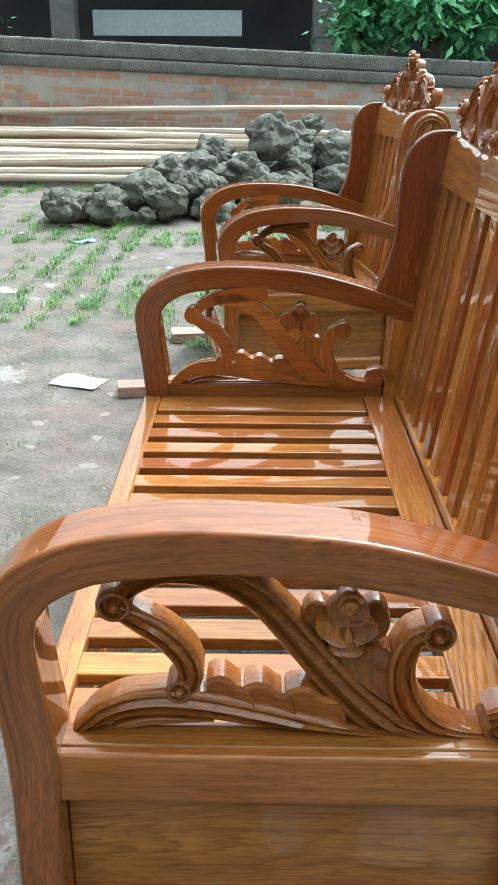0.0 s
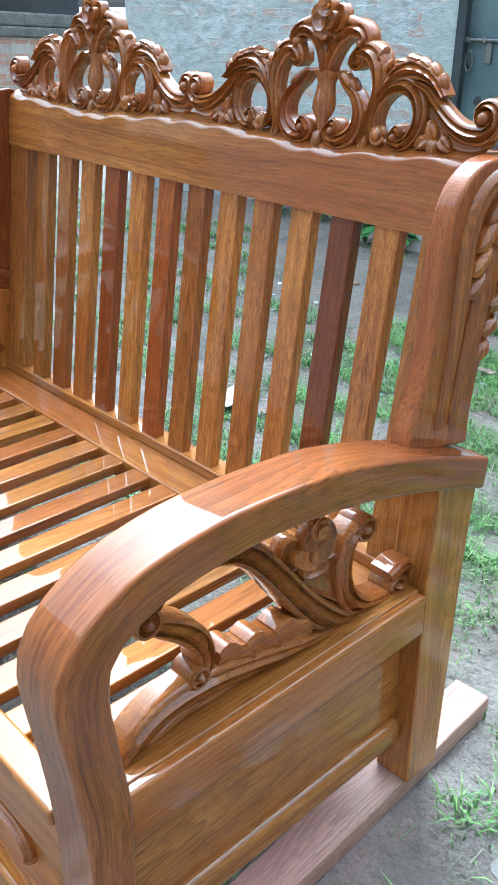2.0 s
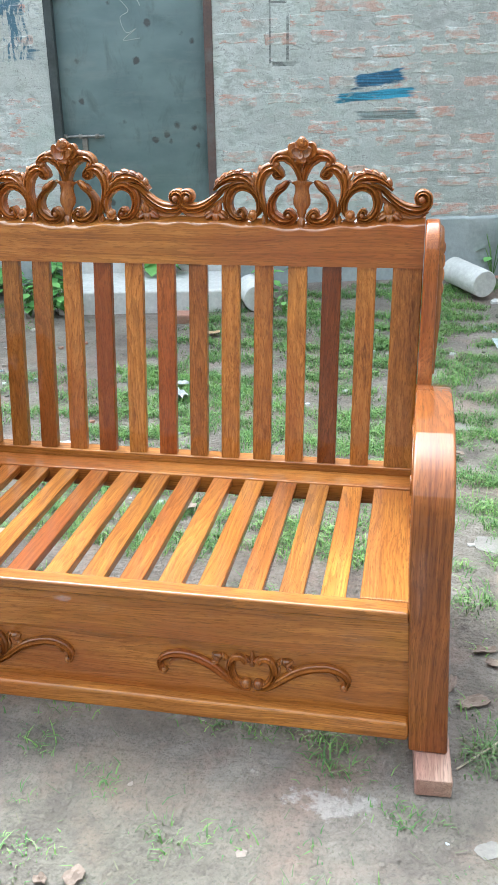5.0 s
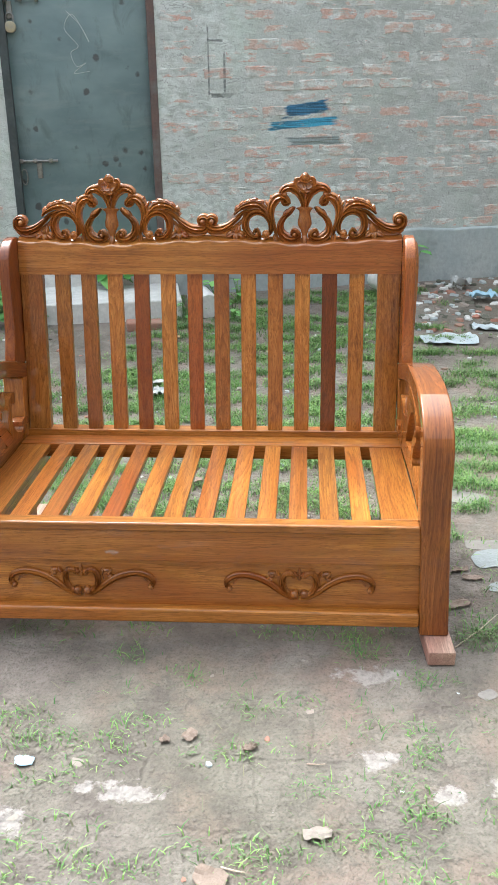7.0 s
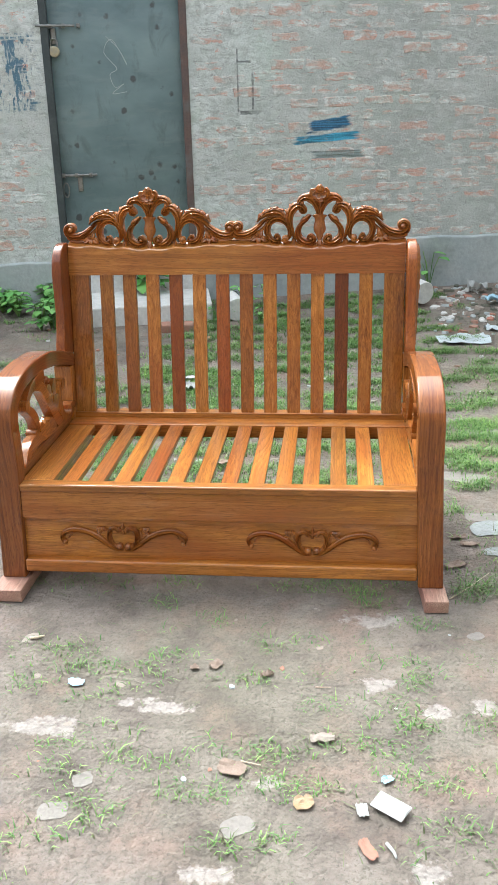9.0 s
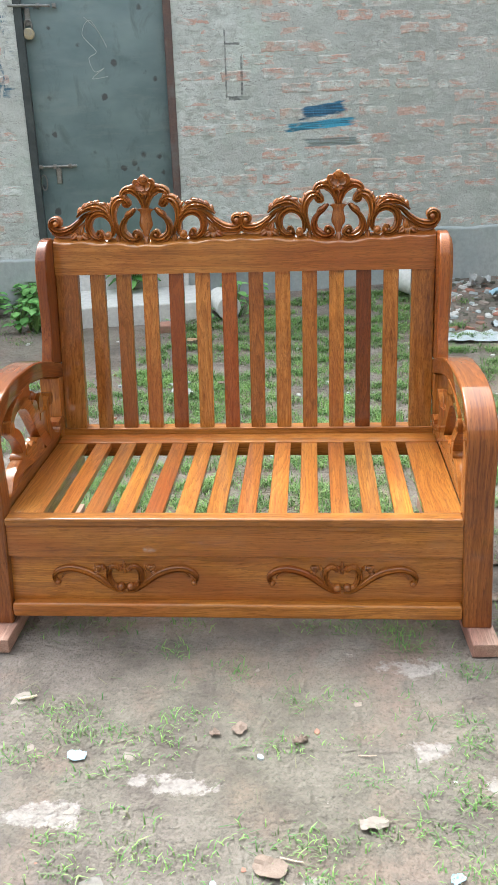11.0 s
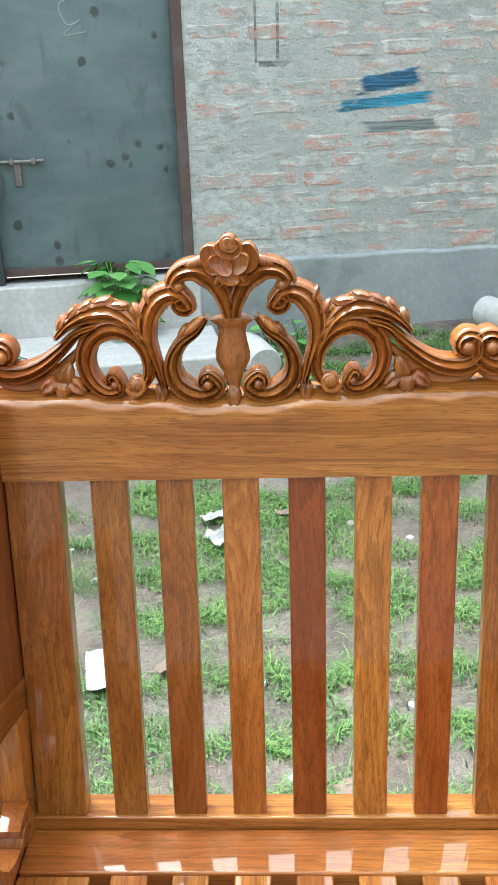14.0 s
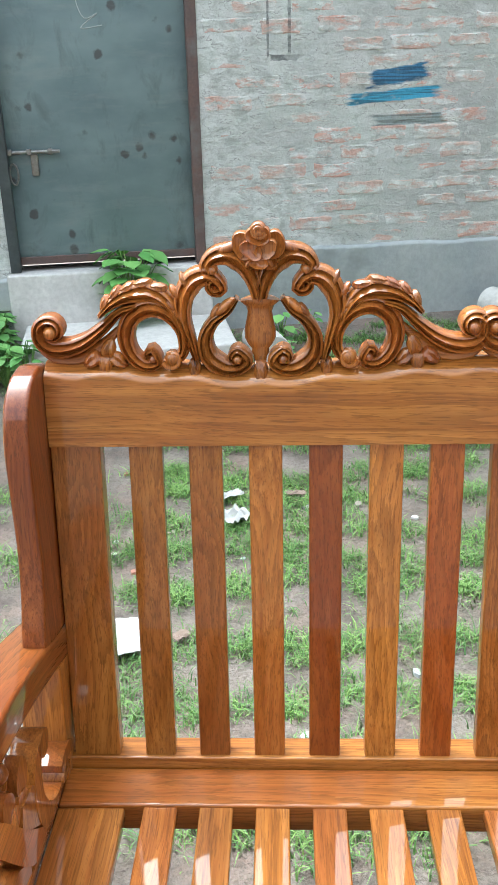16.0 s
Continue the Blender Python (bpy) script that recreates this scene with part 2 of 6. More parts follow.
CEMENT = plain_material("grey_cement", (0.33, 0.37, 0.38), (0.44, 0.465, 0.46), 3.5, stain=(0.21, 0.235, 0.22), bump=0.5)
SLAB = plain_material("pale_concrete", (0.70, 0.685, 0.66), (0.57, 0.56, 0.54), 5.0, stain=(0.46, 0.46, 0.43))
CLAY_MUD = plain_material("dry_clay", (0.158, 0.152, 0.118), (0.100, 0.098, 0.075), 9.0, bump=0.4, dist=0.02)
RED_BRICK = plain_material("red_brick", (0.40, 0.17, 0.12), (0.32, 0.19, 0.14), 7.0, stain=(0.24, 0.21, 0.17))
STONE = plain_material("pale_paving_stone", (0.34, 0.295, 0.255), (0.27, 0.225, 0.19), 9.0, stain=(0.38, 0.28, 0.235))
PAPER = plain_material("white_paper", (0.50, 0.50, 0.48), (0.40, 0.41, 0.41), 20.0, rough=0.6, bump=0.2)
BLUE_BAG = plain_material("blue_plastic", (0.30, 0.52, 0.66), (0.42, 0.60, 0.70), 25.0, rough=0.35)
WHITE_BAG = plain_material("pale_plastic_sheet", (0.42, 0.50, 0.54), (0.54, 0.58, 0.60), 12.0, rough=0.35, bump=0.5)
DRY_LEAF = plain_material("dry_leaf", (0.29, 0.215, 0.17), (0.21, 0.15, 0.115), 30.0, rough=0.7)
YELLOW_LEAF = plain_material("yellowed_leaf", (0.42, 0.27, 0.13), (0.34, 0.25, 0.17), 30.0, rough=0.7)
RUST = plain_material("rusty_frame", (0.15, 0.085, 0.07), (0.11, 0.08, 0.075), 9.0, rough=0.65, stain=(0.15, 0.14, 0.135))
STEEL = plain_material("worn_steel", (0.34, 0.34, 0.33), (0.22, 0.21, 0.20), 40.0, rough=0.4, metal=0.8, bump=0.1)
CHALK = plain_material("chalk", (0.48, 0.52, 0.52), (0.40, 0.43, 0.43), 60.0)
DOOR_EDGE = plain_material("dark_painted_steel", (0.060, 0.074, 0.077), (0.040, 0.048, 0.050), 6.0, rough=0.55, bump=0.15, stain=(0.09, 0.10, 0.10))
# near-black for unlit interiors: their shade is put into the colour
DARK = plain_material("dark_interior", (0.05, 0.055, 0.06), (0.085, 0.085, 0.085), 1.5)
WHITE_BOARD = plain_material("white_painted_board", (0.62, 0.66, 0.67), (0.55, 0.59, 0.60), 2.0, rough=0.5)
GREY_POST = plain_material("weathered_post", (0.20, 0.19, 0.17), (0.14, 0.13, 0.12), 6.0)
BARK = plain_material("bark", (0.12, 0.09, 0.065), (0.08, 0.06, 0.045), 12.0)


def door_material():
    m, nt, b = material("grey_green_sheet_steel")
    q = wall_coords(nt)
    big = noise_of(nt, vec_scaled(nt, q, (1, 1, 1.8)), 2.2, 4)
    fine = noise_of(nt, q, 45.0, 4, 0.6)
    col = ramp(nt, big, [(0.3, (0.115, 0.165, 0.178)), (0.7, (0.20, 0.262, 0.268))])
    vor = nt.nodes.new("ShaderNodeTexVoronoi")
    vor.inputs["Scale"].default_value = 8.0
    nt.links.new(vec_scaled(nt, q, (1, 0.0, 0.95)), vor.inputs["Vector"])
    d = calc(nt, 'ADD', vor.outputs["Distance"], calc(nt, 'MULTIPLY', noise_of(nt, q, 17.0, 5, 0.65), 0.42))
    spots = grey_ramp(nt, d, 0.325, 0.40, 0.85, 0.0)
    col = mixed(nt, spots, col, (0.055, 0.052, 0.052))
    rub = grey_ramp(nt, noise_of(nt, vec_scaled(nt, q, (3, 3, 1.6)), 2.4, 6, 0.7, 0.5), 0.54, 0.70, 0.0, 0.6)
    col = mixed(nt, rub, col, (0.085, 0.11, 0.115))
    dust = grey_ramp(nt, noise_of(nt, vec_scaled(nt, q, (2, 2, 9)), 1.6, 5, 0.65), 0.52, 0.72, 0.0, 0.35)
    col = mixed(nt, dust, col, (0.26, 0.29, 0.28))
    nt.links.new(col, b.inputs["Base Color"])
    b.inputs["Roughness"].default_value = 0.55
    bumped(nt, b, calc(nt, 'ADD', big, fine), 0.12, 0.006)
    return m


DOOR_STEEL = door_material()


def ground_material():
    m, nt, b = material("muddy_brick_yard")
    p = position(nt)
    big = noise_of(nt, p, 0.9, 4)
    mid = noise_of(nt, p, 5.0, 5, 0.62)
    fine = noise_of(nt, p, 48.0, 5, 0.65)
    col = ramp(nt, mid, [(0.28, (0.098, 0.080, 0.066)), (0.5, (0.198, 0.166, 0.143)), (0.70, (0.295, 0.253, 0.222))])
    brick = grey_ramp(nt, noise_of(nt, p, 3.3, 5, 0.6), 0.50, 0.64, 0.0, 0.70)
    col = mixed(nt, brick, col, (0.270, 0.190, 0.155))
    grit = noise_of(nt, p, 130.0, 4, 0.7)
    col = mixed(nt, grey_ramp(nt, grit, 0.52, 0.66, 0.0, 0.55), col, (0.085, 0.072, 0.058))
    grn = grey_ramp(nt, calc(nt, 'ADD', big, calc(nt, 'MULTIPLY', mid, 0.5)), 0.74, 0.98, 0.0, 0.4)
    col = mixed(nt, grn, col, (0.11, 0.118, 0.068))
    lime = grey_ramp(nt, noise_of(nt, p, 4.4, 6, 0.72), 0.69, 0.73, 0.0, 0.6)
    col = mixed(nt, lime, col, (0.56, 0.50, 0.45))
    # splashes of plaster dried on the mud
    ragged = noise_of(nt, p, 22.0, 6, 0.7)
    for x, y, rx, ry in ((0.490, -0.125, 0.11, 0.05), (-0.073, -0.559, 0.09, 0.04), (-0.354, -0.658, 0.12, 0.055), (0.216, -0.817, 0.055, 0.035), (0.625, -0.534, 0.06, 0.035), (-0.173, -0.554, 0.04, 0.025), (0.117, -1.075, 0.07, 0.04), (0.479, -0.436, 0.065, 0.04), (0.56, -1.043, 0.05, 0.06), (0.761, -0.511, 0.06, 0.04), (-1.85, -0.75, 0.16, 0.13), (0.95, -0.2, 0.1, 0.07)):
        o = nt.nodes.new("ShaderNodeVectorMath")
        o.operation = 'MULTIPLY_ADD'
        nt.links.new(p, o.inputs[0])
        o.inputs[1].default_value = (1 / rx, 1 / ry, 0)
        o.inputs[2].default_value = (-x / rx, -y / ry, 0)
        ln = nt.nodes.new("ShaderNodeVectorMath")
        ln.operation = 'LENGTH'
        nt.links.new(o.outputs[0], ln.inputs[0])
        dd = calc(nt, 'ADD', ln.outputs["Value"], calc(nt, 'MULTIPLY_ADD', ragged, 3.0, -1.5))
        col = mixed(nt, grey_ramp(nt, dd, 0.50, 0.80, 0.8, 0.0), col, (0.38, 0.34, 0.315))
    col = mixed(nt, grey_ramp(nt, fine, 0.47, 0.66, 0.0, 0.45), col, (0.12, 0.102, 0.084))
    # courses of the old brick paving, mostly silted up
    bt = nt.nodes.new("ShaderNodeTexBrick")
    for k, v in (("Scale", 1.0), ("Brick Width", 0.255), ("Row Height", 0.2), ("Mortar Size", 0.012), ("Mortar Smooth", 1.0)):
        bt.inputs[k].default_value = v
    wob = nt.nodes.new("ShaderNodeVectorMath")
    wob.operation = 'MULTIPLY_ADD'
    nz = node(nt, "TexNoise", Scale=6.0, Detail=3.0)
    nt.links.new(p, nz.inputs["Vector"])
    nt.links.new(nz.outputs["Color"], wob.inputs[0])
    wob.inputs[1].default_value = (0.09, 0.09, 0)
    nt.links.new(p, wob.inputs[2])
    nt.links.new(wob.outputs[0], bt.inputs["Vector"])
    joint = bt.outputs["Fac"]
    jm = calc(nt, 'MULTIPLY', joint, grey_ramp(nt, big, 0.35, 0.6, 0.25, 0.9))
    col = mixed(nt, calc(nt, 'MULTIPLY', jm, 0.08), col, (0.11, 0.105, 0.075))
    nt.links.new(col, b.inputs["Base Color"])
    b.inputs["Roughness"].default_value = 0.92
    h = calc(nt, 'ADD', calc(nt, 'MULTIPLY', mid, 1.6), calc(nt, 'MULTIPLY', fine, 0.8))
    h = calc(nt, 'SUBTRACT', h, calc(nt, 'MULTIPLY', jm, 0.2))
    bumped(nt, b, h, 1.0, 0.022)
    return m


GROUND = ground_material()


def leaf_material(name, a, c, trans=0.25):
    m, nt, b = material(name)
    isl = nt.nodes.new("ShaderNodeNewGeometry").outputs["Random Per Island"]
    col = mixed(nt, isl, a, c)
    col = mixed(nt, grey_ramp(nt, noise_of(nt, position(nt), 2.0, 3), 0.35, 0.7, 0.0, 0.6), col, tuple(v * 0.6 for v in a))
    nt.links.new(col, b.inputs["Base Color"])
    b.inputs["Roughness"].default_value = 0.5
    b.inputs["Transmission Weight"].default_value = 0.0
    b.inputs["Subsurface Weight"].default_value = 0.0
    return m


GRASS = leaf_material("yard_grass", (0.060, 0.165, 0.036), (0.29, 0.46, 0.12))
STRAW = leaf_material("dry_grass", (0.20, 0.19, 0.11), (0.06, 0.12, 0.03))
LEAF = leaf_material("broad_leaf", (0.11, 0.33, 0.075), (0.25, 0.50, 0.14))
FOLIAGE = leaf_material("tree_leaf", (0.10, 0.31, 0.12), (0.19, 0.48, 0.20))


# ---- mesh helpers ----
rng = random.Random(7)


def thing(name, label, category, group="", m=None):
    ob = new(name)
    ob.empty_display_size = 0.1
    tagged(ob, label, category, group)
    if m is not None:
        ob.matrix_world = m
    return ob


def flat_first(me):
    """Normals weighted by area, so that flat boards stay flat up to their rounded edges."""
    around = [[] for _ in me.vertices]
    ns = [p.normal.copy() for p in me.polygons]
    ar = [p.area for p in me.polygons]
    for p in me.polygons:
        for v in p.vertices:
            around[v].append(p.index)
    out = []
    for p in me.polygons:
        n = ns[p.index]
        for v in p.vertices:
            s = Vector((0, 0, 0))
            for q in around[v]:
                if ns[q].dot(n) > 0.64:
                    s += ns[q] * ar[q]
            out.append(s.normalized() if s.length > 1e-12 else n)
    me.normals_split_custom_set(out)


def part(name, bm, mat, parent=None, label="", grain="x", smooth=True):
    """One bmesh as one mesh object; stores the grain direction for the wood."""
    me = bpy.data.meshes.new(name)
    bmesh.ops.recalc_face_normals(bm, faces=bm.faces)
    bm.to_mesh(me)
    bm.free()
    me.materials.append(mat)
    n = len(me.vertices)
    co = np.empty(n * 3, dtype=np.float32)
    me.vertices.foreach_get("co", co)
    co = co.reshape(-1, 3)
    order = {"x": (0, 1, 2), "y": (1, 0, 2), "z": (2, 0, 1)}.get(grain if isinstance(grain, str) else "x")
    if not isinstance(grain, str):
        co = np.array([grain(v) for v in co], dtype=np.float32)
    off = np.array([rng.uniform(-5, 5), rng.uniform(-0.09, 0.09), rng.uniform(-0.09, 0.09)])
    centre = (co.max(0) + co.min(0)) / 2 if n else np.zeros(3)
    g = (co - centre)[:, order] + off
    at = me.attributes.new("grain", 'FLOAT_VECTOR', 'POINT')
    at.data.foreach_set("vector", g.astype(np.float32).ravel())
    if smooth:
        me.polygons.foreach_set("use_smooth", [True] * len(me.polygons))
        if mat.name.startswith(("varnished_teak_c", "dry_")) or name in ("tendril", "cartouche", "leaf"):
            me.set_sharp_from_angle(angle=radians(38))
        else:
            flat_first(me)
    ob = new(name, me)
    if parent is not None:
        ob.parent = parent
    if label:
        ob["label"] = label
    return ob


def solid(name, bm, mat, label, category, group="", kind="", grain="x", smooth=True):
    return tagged(part(name, bm, mat, None, "", grain, smooth), label, category, group, kind)


def add_box(bm, x0, x1, y0, y1, z0, z1, bevel=0.004, seg=2):
    vs = [bm.verts.new((x, y, z)) for x in (x0, x1) for y in (y0, y1) for z in (z0, z1)]
    fs = [bm.faces.new([vs[i] for i in q]) for q in ((0, 1, 3, 2), (4, 6, 7, 5), (0, 4, 5, 1), (2, 3, 7, 6), (0, 2, 6, 4), (1, 5, 7, 3))]
    if bevel:
        es = list({e for f in fs for e in f.edges})
        bmesh.ops.bevel(bm, geom=es, offset=bevel, segments=seg, profile=0.5, affect='EDGES')
    return bm


def box(*a, **k):
    return add_box(bmesh.new(), *a, **k)


def curve_through(pts, n=8):
    """A smooth line through a few points."""
    p = [Vector(q) for q in pts]
    p = [p[0] * 2 - p[1]] + p + [p[-1] * 2 - p[-2]]
    out = []
    for i in range(1, len(p) - 2):
        for k in range(n):
            t = k / n
            a, b, c, d = p[i - 1:i + 3]
            out.append(0.5 * ((2 * b) + (c - a) * t + (2 * a - 5 * b + 4 * c - d) * t * t + (3 * b - a - 3 * c + d) * t ** 3))
    out.append(p[-2])
    return out


def strip(outer, inner, x0, x1, bevel=0.008):
    """A plank cut between two lines of (y, z), of the thickness x0 to x1."""
    bm = bmesh.new()
    n = len(outer)
    rows = [[bm.verts.new((x, q[0], q[1])) for q in line] for x in (x0, x1) for line in (outer, inner)]
    a, b, c, d = rows
    for i in range(n - 1):
        bm.faces.new((a[i], a[i + 1], b[i + 1], b[i]))
        bm.faces.new((c[i], d[i], d[i + 1], c[i + 1]))
        bm.faces.new((a[i], c[i], c[i + 1], a[i + 1]))
        bm.faces.new((b[i], b[i + 1], d[i + 1], d[i]))
    bm.faces.new((a[0], b[0], d[0], c[0]))
    bm.faces.new((a[-1], c[-1], d[-1], b[-1]))
    if bevel:
        bm.normal_update()
        es = [e for e in bm.edges if e.is_manifold and e.calc_face_angle() > 0.9]
        bmesh.ops.bevel(bm, geom=es, offset=bevel, segments=3, profile=0.5, affect='EDGES')
    return bm


def resample(pts, n):
    p = [Vector(q) for q in pts]
    d = [0.0]
    for a, b in zip(p, p[1:]):
        d.append(d[-1] + (b - a).length)
    out = []
    for k in range(n):
        s = d[-1] * k / (n - 1)
        i = max(j for j in range(len(d)) if d[j] <= s + 1e-9)
        i = min(i, len(p) - 2)
        t = (s - d[i]) / max(d[i + 1] - d[i], 1e-9)
        out.append(p[i].lerp(p[i + 1], t))
    return out


def carve(bm, pts, radii, place, depth=0.75, ridges=2, groove=0.3, smooth=6, seg=22):
    """A carved band along a flat line (u, v): place(u, v, w) sets it in space, w standing out of the plane."""
    line = curve_through([(u, v, 0) for u, v in pts], smooth)
    n = len(line)
    rr = curve_through([(r, 0, 0) for r in radii], 6) if len(radii) > 1 else [Vector((radii[0], 0, 0))] * 2
    rings = []
    for i, p in enumerate(line):
        t = line[min(i + 1, n - 1)] - line[max(i - 1, 0)]
        t = t.normalized() if t.length > 1e-9 else Vector((1, 0, 0))
        s = Vector((-t.y, t.x, 0))
        f = i / (n - 1) * (len(rr) - 1)
        j = min(int(f), len(rr) - 2)
        r = rr[j].x + (rr[j + 1].x - rr[j].x) * (f - j)
        r = max(r, 0.0004)
        ring = []
        for k in range(seg):
            th = 2 * math.pi * k / seg
            c, q = math.cos(th), math.sin(th)
            w = depth * q * (1 - groove * (0.5 + 0.5 * math.cos(2 * math.pi * ridges * c * 0.5)) * (q > 0))
            ring.append(bm.verts.new(place(p.x + s.x * r * c, p.y + s.y * r * c, w * r)))
        rings.append(ring)
    for a, b in zip(rings, rings[1:]):
        for k in range(seg):
            bm.faces.new((a[k], a[(k + 1) % seg], b[(k + 1) % seg], b[k]))
    bm.faces.new(rings[0])
    bm.faces.new(list(reversed(rings[-1])))
    return bm


def curl(cx, cy, r, start, turns, n=10):
    """Points of an inward spiral: the end of a scroll."""
    out = []
    for i in range(n + 1):
        f = i / n
        a = start + turns * 2 * math.pi * f
        q = r * (1 - 0.72 * f)
        out.append((cx + q * math.cos(a), cy + q * math.sin(a)))
    return out


def blob(bm, u, v, w, ru, rv, rw, place, turn=0.0, seg=10, rings=6, crease=0.0):
    """A rounded petal or bead in the carving's plane."""
    ca, sa = math.cos(turn), math.sin(turn)
    grid = []
    for i in range(rings + 1):
        ph = math.pi * i / rings
        row = []
        for k in range(seg):
            th = 2 * math.pi * k / seg
            a, b, c = math.sin(ph) * math.cos(th), math.sin(ph) * math.sin(th), math.cos(ph)
            c -= crease * math.exp(-(b * 3) ** 2) * (c > 0)
            taper = 1 - 0.35 * a * (crease > 0)
            x, y = a * ru, b * rv * taper
            row.append(bm.verts.new(place(u + ca * x - sa * y, v + sa * x + ca * y, w + c * rw)))
        grid.append(row)
    for a, b in zip(grid, grid[1:]):
        for k in range(seg):
            bm.faces.new((a[k], a[(k + 1) % seg], b[(k + 1) % seg], b[k]))
    bmesh.ops.remove_doubles(bm, verts=[x for row in (grid[0], grid[-1]) for x in row], dist=1e-5)
    return bm


def cup(u, v, q, ru, rv, depth, at, turn=0.0, seg=16):
    """A hollowed petal with a raised, slightly waved rim."""
    bm = bmesh.new()
    ca, sa = math.cos(turn), math.sin(turn)
    rows = []
    for f, h in ((0.12, 0.62), (0.45, 0.66), (0.75, 0.82), (0.92, 1.0), (1.0, 0.80), (1.0, -0.4)):
        row = []
        for k in range(seg):
            a = 2 * math.pi * k / seg
            wave = 1 + 0.05 * math.sin(3 * a + u * 900)
            x, y = f * ru * math.cos(a) * wave, f * rv * math.sin(a) * wave
            row.append(bm.verts.new(at(u + ca * x - sa * y, v + sa * x + ca * y, q + depth * h * (1 if h < 0 else 1 + 0.18 * math.cos(a)))))
        rows.append(row)
    for x, y in zip(rows, rows[1:]):
        for k in range(seg):
            bm.faces.new((x[k], x[(k + 1) % seg], y[(k + 1) % seg], y[k]))
    bm.faces.new(rows[0])
    bm.faces.new(list(reversed(rows[-1])))
    return bm


def rose_of(parent, u, v, q, R, at, up=1, label="carved rose with layered petals"):
    """Layered petals round a spiral bud; up is +1 or -1 as v runs."""
    for du, dv, h, ru, rv, turn in ((-0.60, -0.02, 0.00, 0.46, 0.58, 0.30), (0.60, -0.02, 0.00, 0.46, 0.58, -0.30), (-0.36, -0.62, -0.04, 0.42, 0.34, 0.7), (0.36, -0.62, -0.04, 0.42, 0.34, -0.7),
                                    (-0.28, -0.16, 0.22, 0.50, 0.36, -0.55), (0.28, -0.14, 0.27, 0.50, 0.36, 0.55), (0.0, -0.66, 0.20, 0.42, 0.24, 0.0)):
        part("petal", cup(u + du * R, v + up * dv * R, q + h * R, ru * R, rv * R, 0.36 * R, at, up * turn), TEAK_CARVED, parent, "", "z")
    part("petal", cup(u, v + up * 0.40 * R, q + 0.34 * R, 0.52 * R, 0.40 * R, 0.30 * R, at, 0.0), TEAK_CARVED, parent, "", "z")
    bm = blob(bmesh.new(), u, v + up * 0.62 * R, q + 0.40 * R, 0.34 * R, 0.34 * R, 0.42 * R, at, 0, 16, 10)
    part("bud", bm, TEAK_CARVED, parent, label, "z")
    for r0, w0 in ((0.32, 0.70), (0.17, 0.80)):
        bm = carve(bmesh.new(), curl(u, v + up * 0.64 * R, r0 * R, 0.4, 1.1, 16), [0.10 * R, 0.06 * R], lambda a, b, c, w0=w0: at(a, b, c + q + w0 * R), seg=8)
        part("spiral", bm, TEAK_CARVED, parent, "", "z")


def lobe(parent, *a, **k):
    """A carved bead or leaf lobe as a piece of its own."""
    return part("lobe", blob(bmesh.new(), *a, **k), TEAK_CARVED, parent, "", "z")


def flip(bm, s):
    if s < 0:
        for v in bm.verts:
            v.co.x = -v.co.x
        bmesh.ops.reverse_faces(bm, faces=bm.faces)
    return bm


LEAN = 0.137


def leaned(bm):
    """Tips the back backwards."""
    for v in bm.verts:
        v.co.y += (v.co.z - 0.39) * LEAN
    return bm


# ---- the carved settees ----
def slab_cut(bm, line, half, at, thick, n=30, dome=0.25):
    """A sawn band with crisp sides: line (u, v), half widths, domed outer face with a groove near each edge."""
    pts = resample([(p.x, p.y, 0) for p in curve_through([(u, v, 0) for u, v in line], 6)], n)
    ww = resample([(i, h, 0) for i, h in enumerate(half)], n)
    prof = ((-1, -thick), (-1, 0.55 * thick), (-0.86, 0.85 * thick), (-0.62, 0.98 * thick), (-0.50, 0.55 * thick), (-0.34, 0.72 * thick), (0.0, (0.9 + dome) * thick), (0.34, 0.72 * thick), (0.50, 0.55 * thick), (0.62, 0.98 * thick), (0.86, 0.85 * thick), (1, 0.55 * thick), (1, -thick))
    rows = []
    for i, p in enumerate(pts):
        t = (pts[min(i + 1, n - 1)] - pts[max(i - 1, 0)]).normalized()
        s = Vector((-t.y, t.x, 0))
        h = ww[i].y
        rows.append([bm.verts.new(at(p.x + s.x * h * c, p.y + s.y * h * c, q)) for c, q in prof])
    m = len(prof)
    for x, y in zip(rows, rows[1:]):
        for k in range(m):
            bm.faces.new((x[k], x[(k + 1) % m], y[(k + 1) % m], y[k]))
    bm.faces.new(rows[0])
    bm.faces.new(list(reversed(rows[-1])))
    return bm


def volute(bm, u, v, r, at, thick, start=0.0, way=1):
    """A drum with a spiral ridge and a button in its middle."""
    rows = []
    for f, q in ((1.0, -thick), (1.0, 0.80 * thick), (0.90, 0.98 * thick), (0.72, 0.98 * thick), (0.60, 0.62 * thick), (0.46, 0.62 * thick), (0.34, 1.10 * thick), (0.14, 1.28 * thick)):
        rows.append([bm.verts.new(at(u + r * f * math.cos(a), v + r * f * math.sin(a), q)) for a in [2 * math.pi * k / 24 for k in range(24)]])
    for x, y in zip(rows, rows[1:]):
        for k in range(24):
            bm.faces.new((x[k], x[(k + 1) % 24], y[(k + 1) % 24], y[k]))
    bm.faces.new(rows[0])
    bm.faces.new(rows[-1])
    return bm


